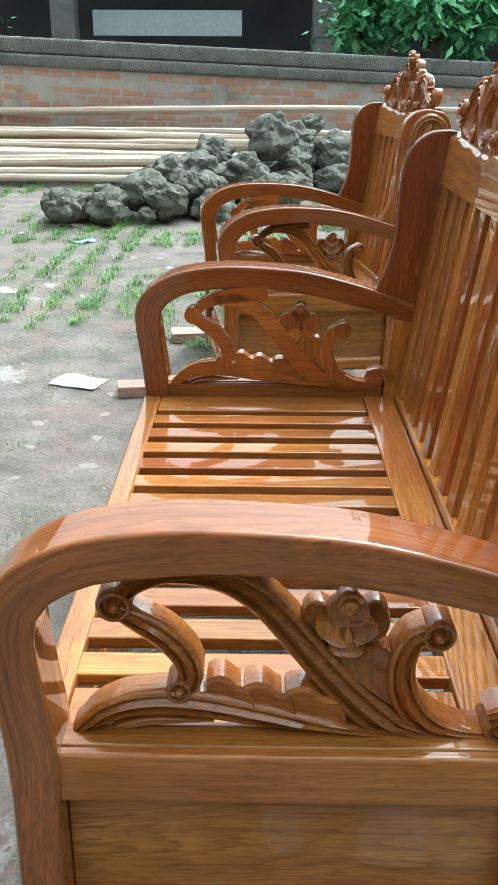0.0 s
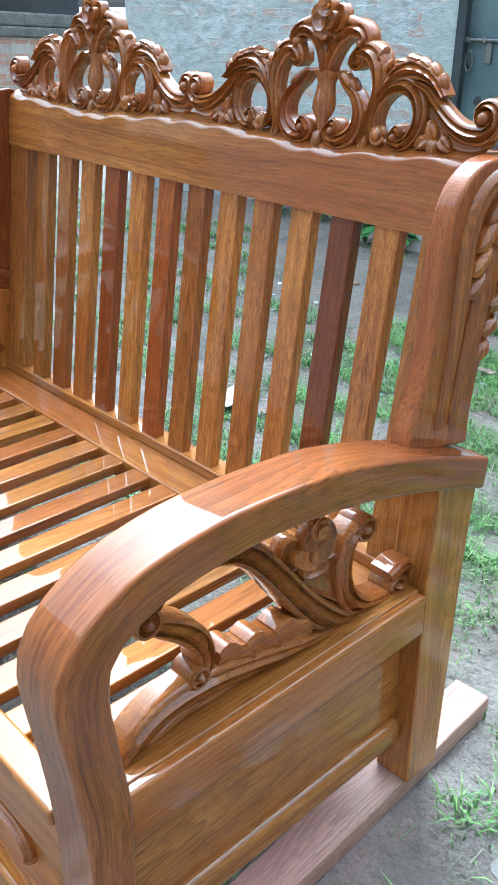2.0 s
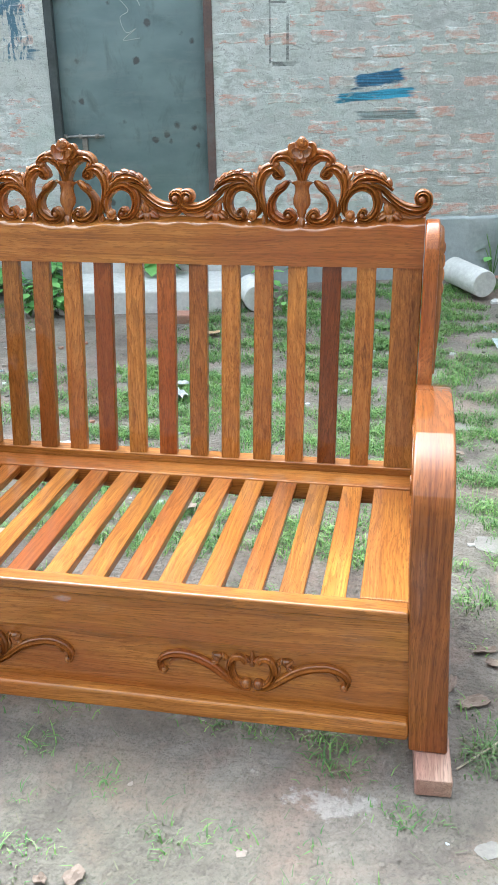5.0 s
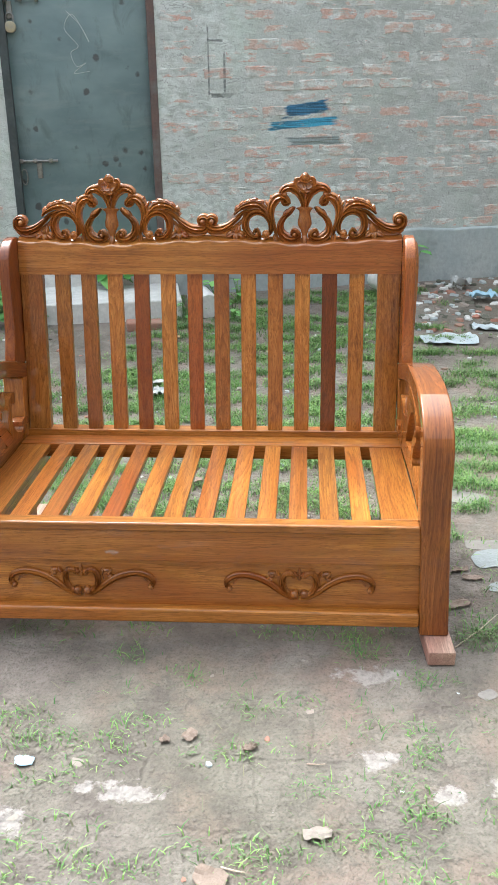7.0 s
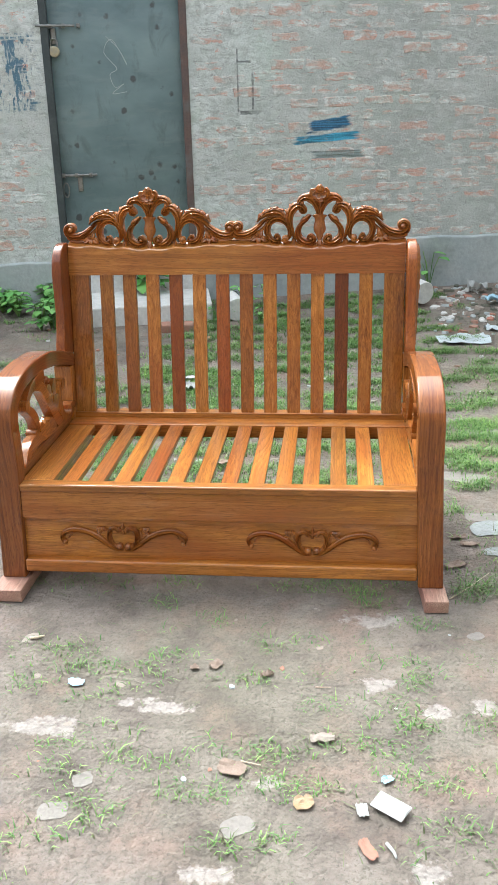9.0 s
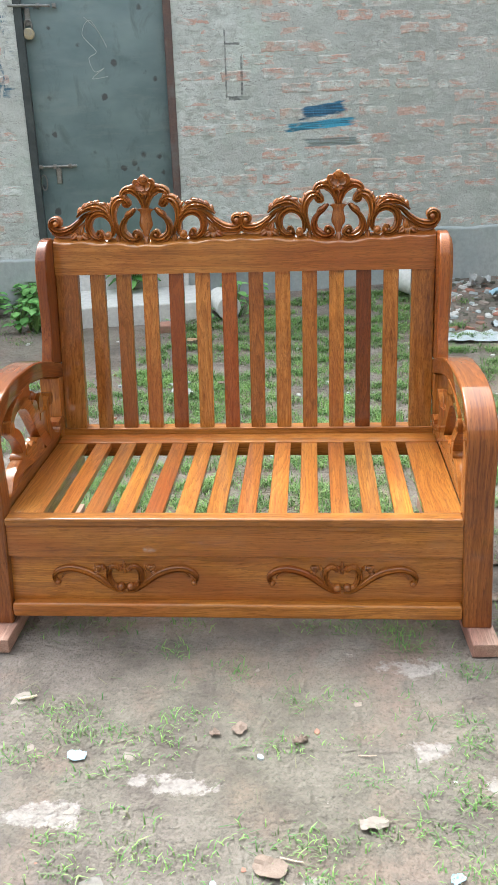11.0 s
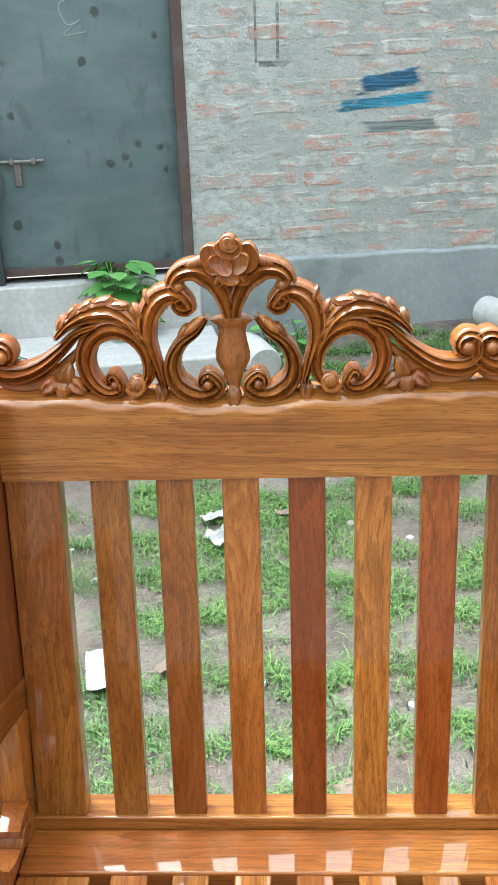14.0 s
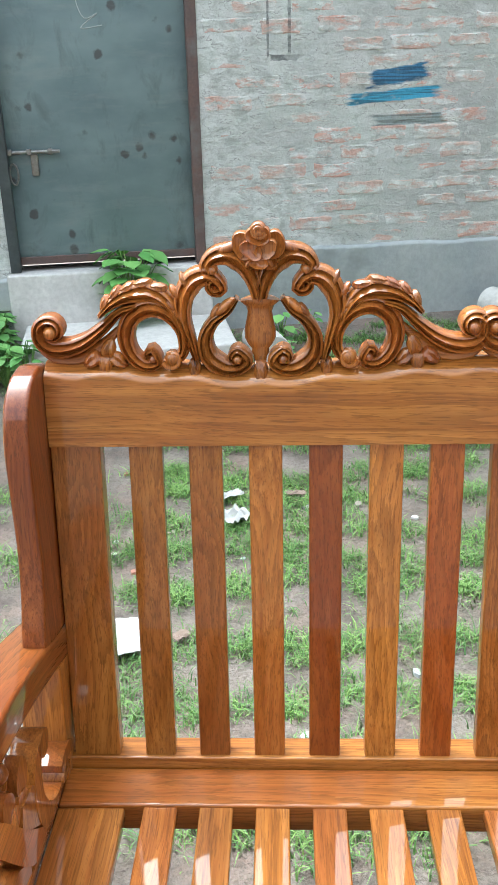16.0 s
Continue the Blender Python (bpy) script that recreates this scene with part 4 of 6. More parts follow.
def settee(name, label, category, w, crests, slats):
    top = thing(name, label, category)
    part("front_board", box(-w - 0.006, w + 0.006, -0.008, 0.036, 0.347, 0.372, bevel=0.006, seg=3), TEAK, top, "golden front board of the seat", "x")
    part("front_apron", box(-w - 0.014, w + 0.014, 0.003, 0.030, 0.254, 0.350, bevel=0.002), TEAK, top, "", "x")
    pan = part("front_panel", box(-w - 0.020, w + 0.020, 0.020, 0.036, 0.098, 0.256, bevel=0.001), TEAK, top, "recessed front panel with carved tendrils", "x")
    for cx in crests:
        panel_ornament(pan, cx * 0.985, 0.183)
    part("front_moulding", box(-w - 0.019, w + 0.019, -0.006, 0.034, 0.066, 0.110, bevel=0.008, seg=3), TEAK, top, "", "x")
    part("seat_back_rail", box(-w - 0.010, w + 0.010, 0.542, 0.617, 0.326, 0.375, bevel=0.004), TEAK, top, "", "x")
    pitch = 2 * (w - 0.101) / slats
    for s in (1, -1):
        part("end_board", flip(box(w - 0.090, w + 0.010, 0.037, 0.541, 0.349, 0.371, bevel=0.003), s), TEAK, top, "wide board beside the armrest", "y")
        part("seat_bearer", flip(box(w - 0.060, w - 0.02, 0.032, 0.60, 0.27, 0.348, bevel=0.002), s), TEAK, top, "", "y")
    for i in range(slats):
        x = (i - (slats - 1) / 2) * pitch
        slat = part("seat_slat", box(x - 0.0252, x + 0.0252, 0.032, 0.548, 0.350, 0.3705, bevel=0.003), TEAK, top, "", "y")
        slat.color = ((1, 1, 1, 1), (0.85, 0.74, 0.72, 1), (1.12, 1.12, 1.0, 1))[(i * 5 + 1) % 3]
    # back: bottom rail, stiles, slats and top rail
    part("back_bottom_rail", box(-w - 0.008, w + 0.008, 0.618, 0.664, 0.330, 0.394, bevel=0.003), TEAK, top, "", "x")
    for s in (1, -1):
        part("stile", flip(leaned(box(w - 0.072, w - 0.001, 0.622, 0.652, 0.394, 0.900, bevel=0.003)), s), TEAK, top, "", "z")
    bp = 2 * (w - 0.074) / (slats + 0.442)
    for i in range(slats):
        x = (i - (slats - 1) / 2) * bp
        slat = part("back_slat", leaned(box(x - 0.279 * bp, x + 0.279 * bp, 0.624, 0.646, 0.392, 0.900, bevel=0.003)), TEAK, top, "", "z")
        slat.color = DARK_SLATS.get(i, (1, 1, 1, 1))
    bm = bmesh.new()
    rows = []
    n = int(w * 260)
    for i in range(n + 1):
        x = -w + 0.001 + (2 * w - 0.002) * i / n
        d = min(abs(x - c) for c in crests)
        zt = 1.004 - 0.012 * math.exp(-(d / 0.14) ** 2)
        lip = zt - 0.012 - 0.007 * math.sin((d + 0.02) * 27) ** 2 * max(0.0, min(1.0, (0.295 - d) / 0.04))
        rows.append([bm.verts.new((x, y, z)) for y, z in ((0.618, 0.890), (0.618, lip - 0.004), (0.620, lip), (0.638, zt), (0.664, zt), (0.664, 0.890))])
    for a, b in zip(rows, rows[1:]):
        for k in range(6):
            bm.faces.new((a[k], a[(k + 1) % 6], b[(k + 1) % 6], b[k]))
    bm.faces.new(rows[0])
    bm.faces.new(rows[-1])
    rail = part("top_rail", leaned(bm), TEAK, top, "broad top rail under a pierced carved crest", "x")
    for cx in crests:
        crest_unit(rail, cx)
    for s in (1, -1):
        arm_side(top, s, w)
    return top


settee("settee", "glossy varnished teak two-seat settee with carved crest, on wooden planks", "settee", 0.60, (-0.301, 0.301), 12)
chair = settee("armchair", "matching varnished teak armchair with a carved crest, beside the settee", "armchair", 0.30, (0.0,), 6)
chair.matrix_world = pose(-1.88, 0.105, 0, 0, 0, 8.5)


# ---- the yard ----
def ground_height(x, y):
    near = min(1.0, max(0.0, (math.hypot(x, y - 0.3) - 1.2) / 2.0))
    rise = 0.145 * max(0.0, min(1.1, (y - 1.0) / 3.1)) ** 2 * max(0.0, min(1.0, (x + 5.0) / 2.5))
    return rise + (noise.noise(Vector((x * 1.1, y * 1.1, 0.3))) * 0.012 + noise.noise(Vector((x * 0.35, y * 0.35, 7))) * 0.03) * near - 0.002


def make_ground():
    bm = bmesh.new()
    xs = [-400, -120, -40, -20] + [-14 + 0.28 * i for i in range(76)] + [9, 14, 30, 90, 400]
    ys = [-400, -120, -40, -14, -8] + [-5 + 0.2 * i for i in range(52)] + [6.5, 9, 14, 40, 120, 400]
    grid = [[bm.verts.new((x, y, ground_height(x, y) if abs(x) < 12 and -6 < y < 6 else -0.02)) for y in ys] for x in xs]
    for a, b in zip(grid, grid[1:]):
        for j in range(len(ys) - 1):
            bm.faces.new((a[j], b[j], b[j + 1], a[j + 1]))
    return solid("ground", bm, GROUND, "muddy yard floor of silted old brick with grass in its joints", "ground", kind="structure")


ground = make_ground()


def plank_under(label, x0, x1, y0, y1, m=None):
    bm = box(x0, x1, y0, y1, 0.0, 0.042, bevel=0.003, seg=1)
    for v in bm.verts:
        v.co += Vector((noise.noise(v.co * 9) * 0.003, noise.noise(v.co * 7 + Vector((3, 0, 0))) * 0.006, 0))
    ob = solid("support_plank", bm, RAW, label, "plank", "planks under the seats", grain="y")
    if m:
        ob.matrix_world = m
    return ob


plank_under("rough sawn pinkish plank under the settee's legs", 0.636, 0.708, -0.076, 0.85, Matrix.Translation((0.672, -0.04, 0)) @ Matrix.Rotation(radians(2.6), 4, 'Z') @ Matrix.Translation((-0.672, 0.04, 0)))
plank_under("rough sawn pinkish plank under the settee's legs", -0.706, -0.612, -0.085, 0.78)
cm = pose(-2.00, 0.100, 0, 0, 0, 8.5)
plank_under("short raw plank under the armchair's legs", 0.28, 0.37, -0.40, 0.72, cm)
plank_under("short raw plank under the armchair's legs", -0.42, -0.31, -0.16, 0.72, cm)


# ---- house wall with its steel door ----
WALL_M = Matrix.Translation((0, 4.134, 0)) @ Matrix.Rotation(WALL_ANGLE, 4, 'Z')
DX0, DX1, DZ0 = -1.645, -0.672, 0.475


def wall_piece(name, u0, u1, v0, v1, z0, z1, mat, label, kindname="wall", bevel=0.0):
    ob = solid(name, box(u0, u1, v0, v1, z0, z1, bevel=bevel), mat, label, kindname, kind="structure")
    ob.matrix_world = WALL_M
    return ob


wall = wall_piece("wall_house", DX1, 7.0, 0.006, 0.26, -0.05, 4.35, WALL_WASH, "old brick house wall with worn pale whitewash")
wall_piece("wall_house_far", -3.95, DX0, 0.006, 0.26, -0.05, 4.35, WALL_WASH, "old brick house wall with worn pale whitewash")
wall_piece("wall_over_door", DX0, DX1, 0.006, 0.26, 2.52, 4.35, WALL_WASH, "old brick house wall above the door")
# added dark sheet stands for the shade behind the door
wall_piece("wall_behind_door", DX0, DX1, 0.20, 0.26, 0.47, 2.52, DARK, "dark sheet added behind the door for the unlit gap")


def rough_band(name, u0, u1, v0, z1, label, tilt=0.0):
    """A cement plinth with an uneven, broken top edge."""
    bm = bmesh.new()
    n = int((u1 - u0) / 0.04)
    rows = []
    for i in range(n + 1):
        u = u0 + (u1 - u0) * i / n
        top = z1 + noise.noise(Vector((u * 4, 2, 0))) * 0.014 + noise.noise(Vector((u * 19, 5, 0))) * 0.006
        d = v0 + noise.noise(Vector((u * 2, 9, 0))) * 0.004
        rows.append([bm.verts.new((u, v, z)) for v, z in ((d, -0.06), (d, top - 0.014), (d + 0.010, top), (0.03, top + 0.006), (0.03, -0.06))])
    for a, b in zip(rows, rows[1:]):
        for k in range(5):
            bm.faces.new((a[k], a[(k + 1) % 5], b[(k + 1) % 5], b[k]))
    bm.faces.new(rows[0])
    bm.faces.new(rows[-1])
    ob = solid(name, bm, CEMENT, label, "plinth", kind="structure")
    ob.matrix_world = WALL_M
    return ob


rough_band("plinth_1", DX1 + 0.02, 7.0, -0.028, 0.515, "blue-grey cement plinth along the foot of the wall")
rough_band("plinth_2", -3.95, DX0 - 0.02, -0.028, 0.436, "blue-grey cement plinth along the foot of the wall")
wall_piece("door_sill", DX0 - 0.02, DX1 + 0.02, -0.05, 0.20, -0.05, 0.462, SLAB, "pale cement sill under the steel door", "sill", bevel=0.012)
step = wall_piece("door_step", -1.60, -0.60, -0.60, -0.05, -0.03, 0.212, SLAB, "pale concrete step in front of the door", "step", bevel=0.014)

door = thing("door_1", "grey-green sheet steel door, shut, with bolts and dark smudges", "door", m=WALL_M)
door["kind"] = "structure"
part("leaf", box(DX0 + 0.045, DX1 - 0.045, 0.050, 0.075, DZ0 + 0.035, 2.475, bevel=0.003), DOOR_STEEL, door, "grey-green sheet steel leaf")
for nm, a in (("jamb", (DX0, DX0 + 0.05, -0.004, 0.09, DZ0 - 0.01, 2.52)), ("jamb", (DX1 - 0.05, DX1, -0.004, 0.09, DZ0 - 0.01, 2.52)), ("head", (DX0 + 0.05, DX1 - 0.05, -0.004, 0.09, 2.472, 2.52))):
    worn = a[0] > DX0 + 0.2
    part(nm, box(*a, bevel=0.004), RUST if worn else DOOR_EDGE, door, "rusty brown angle-iron frame" if worn else "dark painted angle-iron frame", "z")
part("bottom_rail", box(DX0 + 0.05, DX1 - 0.05, 0.036, 0.060, DZ0 + 0.022, DZ0 + 0.058, bevel=0.003), RUST, door, "rusty bottom rail")


def rod(bm, a, b, r, seg=10, r2=None):
    a, b = Vector(a), Vector(b)
    t = (b - a).normalized()
    s = t.orthogonal().normalized()
    q = t.cross(s)
    r2 = r if r2 is None else r2
    ra = [bm.verts.new(a + (s * math.cos(2 * math.pi * k / seg) + q * math.sin(2 * math.pi * k / seg)) * r) for k in range(seg)]
    rb = [bm.verts.new(b + (s * math.cos(2 * math.pi * k / seg) + q * math.sin(2 * math.pi * k / seg)) * r2) for k in range(seg)]
    for k in range(seg):
        bm.faces.new((ra[k], ra[(k + 1) % seg], rb[(k + 1) % seg], rb[k]))
    bm.faces.new(list(reversed(ra)))
    bm.faces.new(rb)
    return bm


for z, lock in ((1.03, False), (1.986, True)):
    bm = bmesh.new()
    b0 = -0.03 if lock else 0.04
    rod(bm, (DX0 + b0, -0.018 if lock else 0.030, z), (DX0 + b0 + 0.255, 0.030, z), 0.009)
    for u in (0.06, 0.15, 0.25):
        add_box(bm, DX0 + u - 0.012, DX0 + u + 0.012, 0.018, 0.050, z - 0.014, z + 0.014, bevel=0.003, seg=1)
    tu = 0.062 if lock else 0.155
    add_box(bm, DX0 + tu, DX0 + tu + 0.034, 0.034, 0.050, z - 0.11, z - 0.01, bevel=0.003, seg=1)
    bolt = part("bolt", bm, STEEL, door, "worn steel sliding bolt")
    if not lock:
        bm = bmesh.new()
        for k in range(12):
            a, b = 2 * math.pi * k / 12, 2 * math.pi * (k + 1) / 12
            rod(bm, (DX0 + 0.07 + 0.02 * math.cos(a), 0.036, z - 0.10 + 0.05 * math.sin(a)), (DX0 + 0.07 + 0.02 * math.cos(b), 0.036, z - 0.10 + 0.05 * math.sin(b)), 0.005, 6)
        part("hasp", bm, STEEL, bolt, "hanging steel hasp")
lockob = thing("padlock", "small steel and brass padlock hanging on the door bolt", "padlock", m=WALL_M)
bm = bmesh.new()
cu, cz = DX0 + 0.079, 1.828
rows = []
for y in (0.002, 0.006, 0.028, 0.032):
    k = 0.85 if y in (0.002, 0.032) else 1.0
    rows.append([bm.verts.new((cu + 0.036 * k * math.cos(a), y, cz + 0.034 * k * math.sin(a))) for a in [2 * math.pi * i / 20 for i in range(20)]])
for a, b in zip(rows, rows[1:]):
    for k in range(20):
        bm.faces.new((a[k], a[(k + 1) % 20], b[(k + 1) % 20], b[k]))
bm.faces.new(rows[0])
bm.faces.new(rows[-1])
BRASS = plain_material("dull_brass", (0.50, 0.43, 0.28), (0.40, 0.38, 0.32), 30.0, rough=0.35, metal=0.9, bump=0.1)
part("lock_body", bm, BRASS, lockob)
bm = bmesh.new()
arc = [(cu - 0.022, cz + 0.02)] + [(cu + 0.022 * math.cos(a), cz + 0.055 + 0.026 * math.sin(a)) for a in [math.pi * (1 - i / 8) for i in range(9)]] + [(cu + 0.022, cz + 0.02)]
for a, b in zip(arc, arc[1:]):
    rod(bm, (a[0], 0.017, a[1]), (b[0], 0.017, b[1]), 0.006, 8)
part("shackle", bm, STEEL, lockob, "steel shackle")
# chalk scribble on the door
bm = bmesh.new()
zz = [(a - 0.04, b + 0.12) for a, b in ((-1.18, 1.80), (-1.10, 1.72), (-1.05, 1.62), (-1.14, 1.78), (-1.20, 1.70), (-1.12, 1.60), (-1.17, 1.56), (-1.14, 1.48), (-1.08, 1.50), (-1.16, 1.44), (-1.06, 1.45))]
line = curve_through([(a, b, 0) for a, b in zz], 4)
for a, b in zip(line, line[1:]):
    if (b - a).length > 1e-4:
        rod(bm, (a.x, 0.0495, a.y), (b.x, 0.0495, b.y), 0.0022, 5)
part("chalk_scribble", bm, CHALK, door, "pale chalk scribble")


# two unseen walls, added south and east to block part of the sky
SIDE = plain_material("light_block_wall", (0.20, 0.19, 0.17), (0.28, 0.26, 0.23), 1.2, stain=(0.13, 0.14, 0.11))
for nm, a in (("unseen_wall_south", (-9.0, 5.7, -7.2, -7.0, -0.1, 6.0)), ("unseen_wall_east", (5.7, 5.9, -7.2, 6.0, -0.1, 5.5))):
    solid(nm, box(*a, bevel=0), SIDE, "unseen plain wall added to hold back sky light", "wall", kind="structure")


# ---- rubble, pipe, litter ----
def pipe_piece(a, b, r, label):
    bm = bmesh.new()
    a, b = Vector(a), Vector(b)
    t = (b - a).normalized()
    s = t.orthogonal().normalized()
    q = t.cross(s)
    rows = []
    for p, k in ((a, 0.94), (a + t * 0.008, 1.0), (b - t * 0.008, 1.0), (b, 0.94)):
        rows.append([bm.verts.new(p + (s * math.cos(2 * math.pi * i / 28) + q * math.sin(2 * math.pi * i / 28)) * r * k) for i in range(28)])
    for x, y in zip(rows, rows[1:]):
        for i in range(28):
            bm.faces.new((x[i], x[(i + 1) % 28], y[(i + 1) % 28], y[i]))
    bm.faces.new(list(reversed(rows[0])))
    bm.faces.new(rows[-1])
    return solid("concrete_cylinder", bm, SLAB, label, "concrete cylinder", "concrete cylinders")


pipe_piece((0.80, 4.08, 0.225), (0.98, 3.78, 0.200), 0.080, "pale concrete test cylinder lying near the wall")
pipe_piece((-0.40, 3.68, 0.175), (-0.31, 3.44, 0.160), 0.080, "grey concrete test cylinder lying in the weeds")


def shard_mesh(seed, flat):
    r = random.Random(seed)
    bm = bmesh.new()
    n = r.randint(5, 8)
    top, bot = [], []
    for k in range(n):
        a = 2 * math.pi * k / n + r.uniform(-0.25, 0.25)
        q = r.uniform(0.7, 1.1)
        top.append(bm.verts.new((q * math.cos(a) * 0.9, q * math.sin(a) * 0.65, flat * r.uniform(0.75, 1.1))))
        bot.append(bm.verts.new((q * math.cos(a), q * math.sin(a) * 0.75, 0)))
    bm.faces.new(top)
    for k in range(n):
        bm.faces.new((bot[k], bot[(k + 1) % n], top[(k + 1) % n], top[k]))
    return bm


def share_mesh(name, bm, mat):
    ob = part(name, bm, mat, None, "", "x", False)
    me = ob.data
    bpy.data.objects.remove(ob)
    return me


SHARDS = [share_mesh("shard", shard_mesh(i, 0.5), (STONE, CLAY_MUD, RED_BRICK, CEMENT, SLAB)[i % 5]) for i in range(10)]
FLATS = [share_mesh("paving_stone", shard_mesh(40 + i, 0.09), STONE) for i in range(12)]
PALE_FLATS = [share_mesh("paving_stone", shard_mesh(80 + i, 0.05), SLAB if i % 3 == 0 else STONE) for i in range(6)]
rr = random.Random(21)
for i in range(260):
    x = 1.05 + abs(rr.gauss(0, 0.75))
    y = 3.15 + rr.random() * (1.0 + 0.19 * x)
    if y > 4.08 + 0.19 * x:
        continue
    ob = tagged(new("rubble_stone", rr.choice(SHARDS)), "broken rubble shard lying by the wall", "rubble", "rubble heap")
    s = rr.uniform(0.012, 0.046)
    ob.matrix_world = pose(x, y, ground_height(x, y) - 0.004, rr.uniform(-14, 14), rr.uniform(-14, 14), rr.uniform(0, 360)) @ Matrix.Scale(s, 4)
for i in range(110):
    x, y = rr.uniform(-1.8, 1.8), rr.uniform(-1.3, 3.6)
    if -0.78 < x < 0.78 and -0.12 < y < 0.82:
        continue
    ob = tagged(new("pebble", rr.choice(SHARDS)), "small pale chip of stone on the mud", "pebble", "pebbles in the yard")
    ob.matrix_world = pose(x, y, ground_height(x, y) - 0.002, 0, 0, rr.uniform(0, 360)) @ Matrix.Scale(rr.uniform(0.004, 0.014), 4)
for i in range(160):
    x, y = rr.uniform(-1.6, 2.0), rr.uniform(0.9, 3.3)
    ob = tagged(new("pebble", rr.choice(SHARDS)), "small pale chip of stone in the grass", "pebble", "pebbles in the yard")
    ob.matrix_world = pose(x, y, ground_height(x, y), 0, 0, rr.uniform(0, 360)) @ Matrix.Scale(rr.uniform(0.006, 0.022), 4)


def flat_sheet(name, mat, label, category, x, y, sx, sy, rot, crumple=0.02, seed=1, z=0.004, tilt=0.0):
    """A crumpled piece of paper, plastic or a leaf, with some thickness."""
    bm = bmesh.new()
    n = 8
    r = random.Random(seed)
    rows = []
    for i in range(n + 1):
        row = []
        for j in range(n + 1):
            a, b = i / n * 2 - 1, j / n * 2 - 1
            k = 1 - (0.02 if mat is PAPER else 0.18) * (a * a * b * b) + noise.noise(Vector((a * 1.5 + seed, b * 1.5, 3))) * (0.07 if mat is PAPER else 0.16)
            h = abs(noise.noise(Vector((a * 1.6 + seed * 3, b * 1.6, 9)))) * crumple + 0.002
            row.append(bm.verts.new((a * sx / 2 * k, b * sy / 2 * k, h)))
        rows.append(row)
    for a, b in zip(rows, rows[1:]):
        for j in range(n):
            bm.faces.new((a[j], b[j], b[j + 1], a[j + 1]))
    g = bmesh.ops.extrude_face_region(bm, geom=list(bm.faces))
    for v in g["geom"]:
        if isinstance(v, bmesh.types.BMVert):
            v.co.z -= 0.0015
    ob = solid(name, bm, mat, label, category)
    ob.matrix_world = pose(x, y, ground_height(x, y) + z, tilt, 0, rot)
    return ob


bm = box(-0.040, 0.040, -0.023, 0.023, 0.004, 0.007, bevel=0.001, seg=1)
add_box(bm, -0.012, 0.038, -0.021, 0.020, 0.0075, 0.0095, bevel=0.0008, seg=1)
for v in bm.verts:
    v.co.z += 0.006 * (v.co.x / 0.04) ** 2 + 0.003 * math.sin(v.co.y * 90)
solid("paper_scrap", bm, PAPER, "folded white paper scrap lying on the mud", "paper").matrix_world = pose(0.492, -0.880, ground_height(0.492, -0.880) + 0.004, 0, 0, -35)
flat_sheet("paper_scrap", PAPER, "small crumpled white paper scrap", "paper", 0.430, -0.889, 0.026, 0.036, 10, 0.015, 3)
flat_sheet("paper_scrap", PAPER, "white paper sheet lying in the grass behind the settee", "paper", -0.690, 1.435, 0.085, 0.155, 12, 0.012, 4, 0.026)
flat_sheet("paper_scrap", PAPER, "crumpled grey paper in the grass", "paper", -0.430, 2.06, 0.09, 0.09, 40, 0.05, 5, 0.022)
flat_sheet("paper_scrap", PAPER, "torn white paper scrap in the grass", "paper", -0.46, 2.20, 0.10, 0.04, 30, 0.02, 6, 0.024)
flat_sheet("paper_scrap", PAPER, "pale bluish paper sheet on the mud beside the armchair", "paper", -1.75, -0.42, 0.13, 0.20, -20, 0.01, 8)
flat_sheet("plastic_sheet", WHITE_BAG, "pale plastic sheet crumpled on the grass", "plastic sheet", 1.16, 3.02, 0.34, 0.19, 8, 0.06, 9)
flat_sheet("plastic_sheet", WHITE_BAG, "pale plastic sheet crumpled on the grass", "plastic sheet", 1.42, 3.28, 0.20, 0.11, -12, 0.06, 10)
flat_sheet("plastic_bag", BLUE_BAG, "blue plastic bag on the rubble", "plastic bag", 1.50, 3.86, 0.18, 0.11, 5, 0.07, 11, 0.03)
flat_sheet("plastic_bag", PAPER, "crumpled white plastic bag on the rubble", "plastic bag", 1.40, 4.14, 0.14, 0.10, 5, 0.12, 12, 0.02)
flat_sheet("plastic_scrap", BLUE_BAG, "small blue plastic scrap on the mud", "plastic scrap", -0.325, -0.480, 0.045, 0.03, 5, 0.01, 13)
flat_sheet("plastic_scrap", BLUE_BAG, "small blue plastic scrap on the mud", "plastic scrap", 0.489, -0.790, 0.03, 0.02, 35, 0.01, 14)
flat_sheet("plastic_scrap", BLUE_BAG, "small blue plastic scrap on the mud", "plastic scrap", -4.7, -0.95, 0.10, 0.16, 35, 0.03, 15)
DULL_SHEET = plain_material("dusty_plastic_sheet", (0.29, 0.315, 0.32), (0.23, 0.245, 0.245), 14.0, rough=0.45)
for x, y, sx, sy, a in ((0.925, 0.507, 0.15, 0.11, 15), (0.925, 0.324, 0.10, 0.06, -10)):
    flat_sheet("plastic_sheet", DULL_SHEET, "thin pale plastic sheet trodden flat on the mud", "plastic sheet", x, y, sx, sy, a, 0.006, int(x * 90), 0.001)
PALE_STONE = plain_material("pale_limy_stone", (0.27, 0.245, 0.222), (0.21, 0.19, 0.17), 12.0, stain=(0.20, 0.185, 0.155))
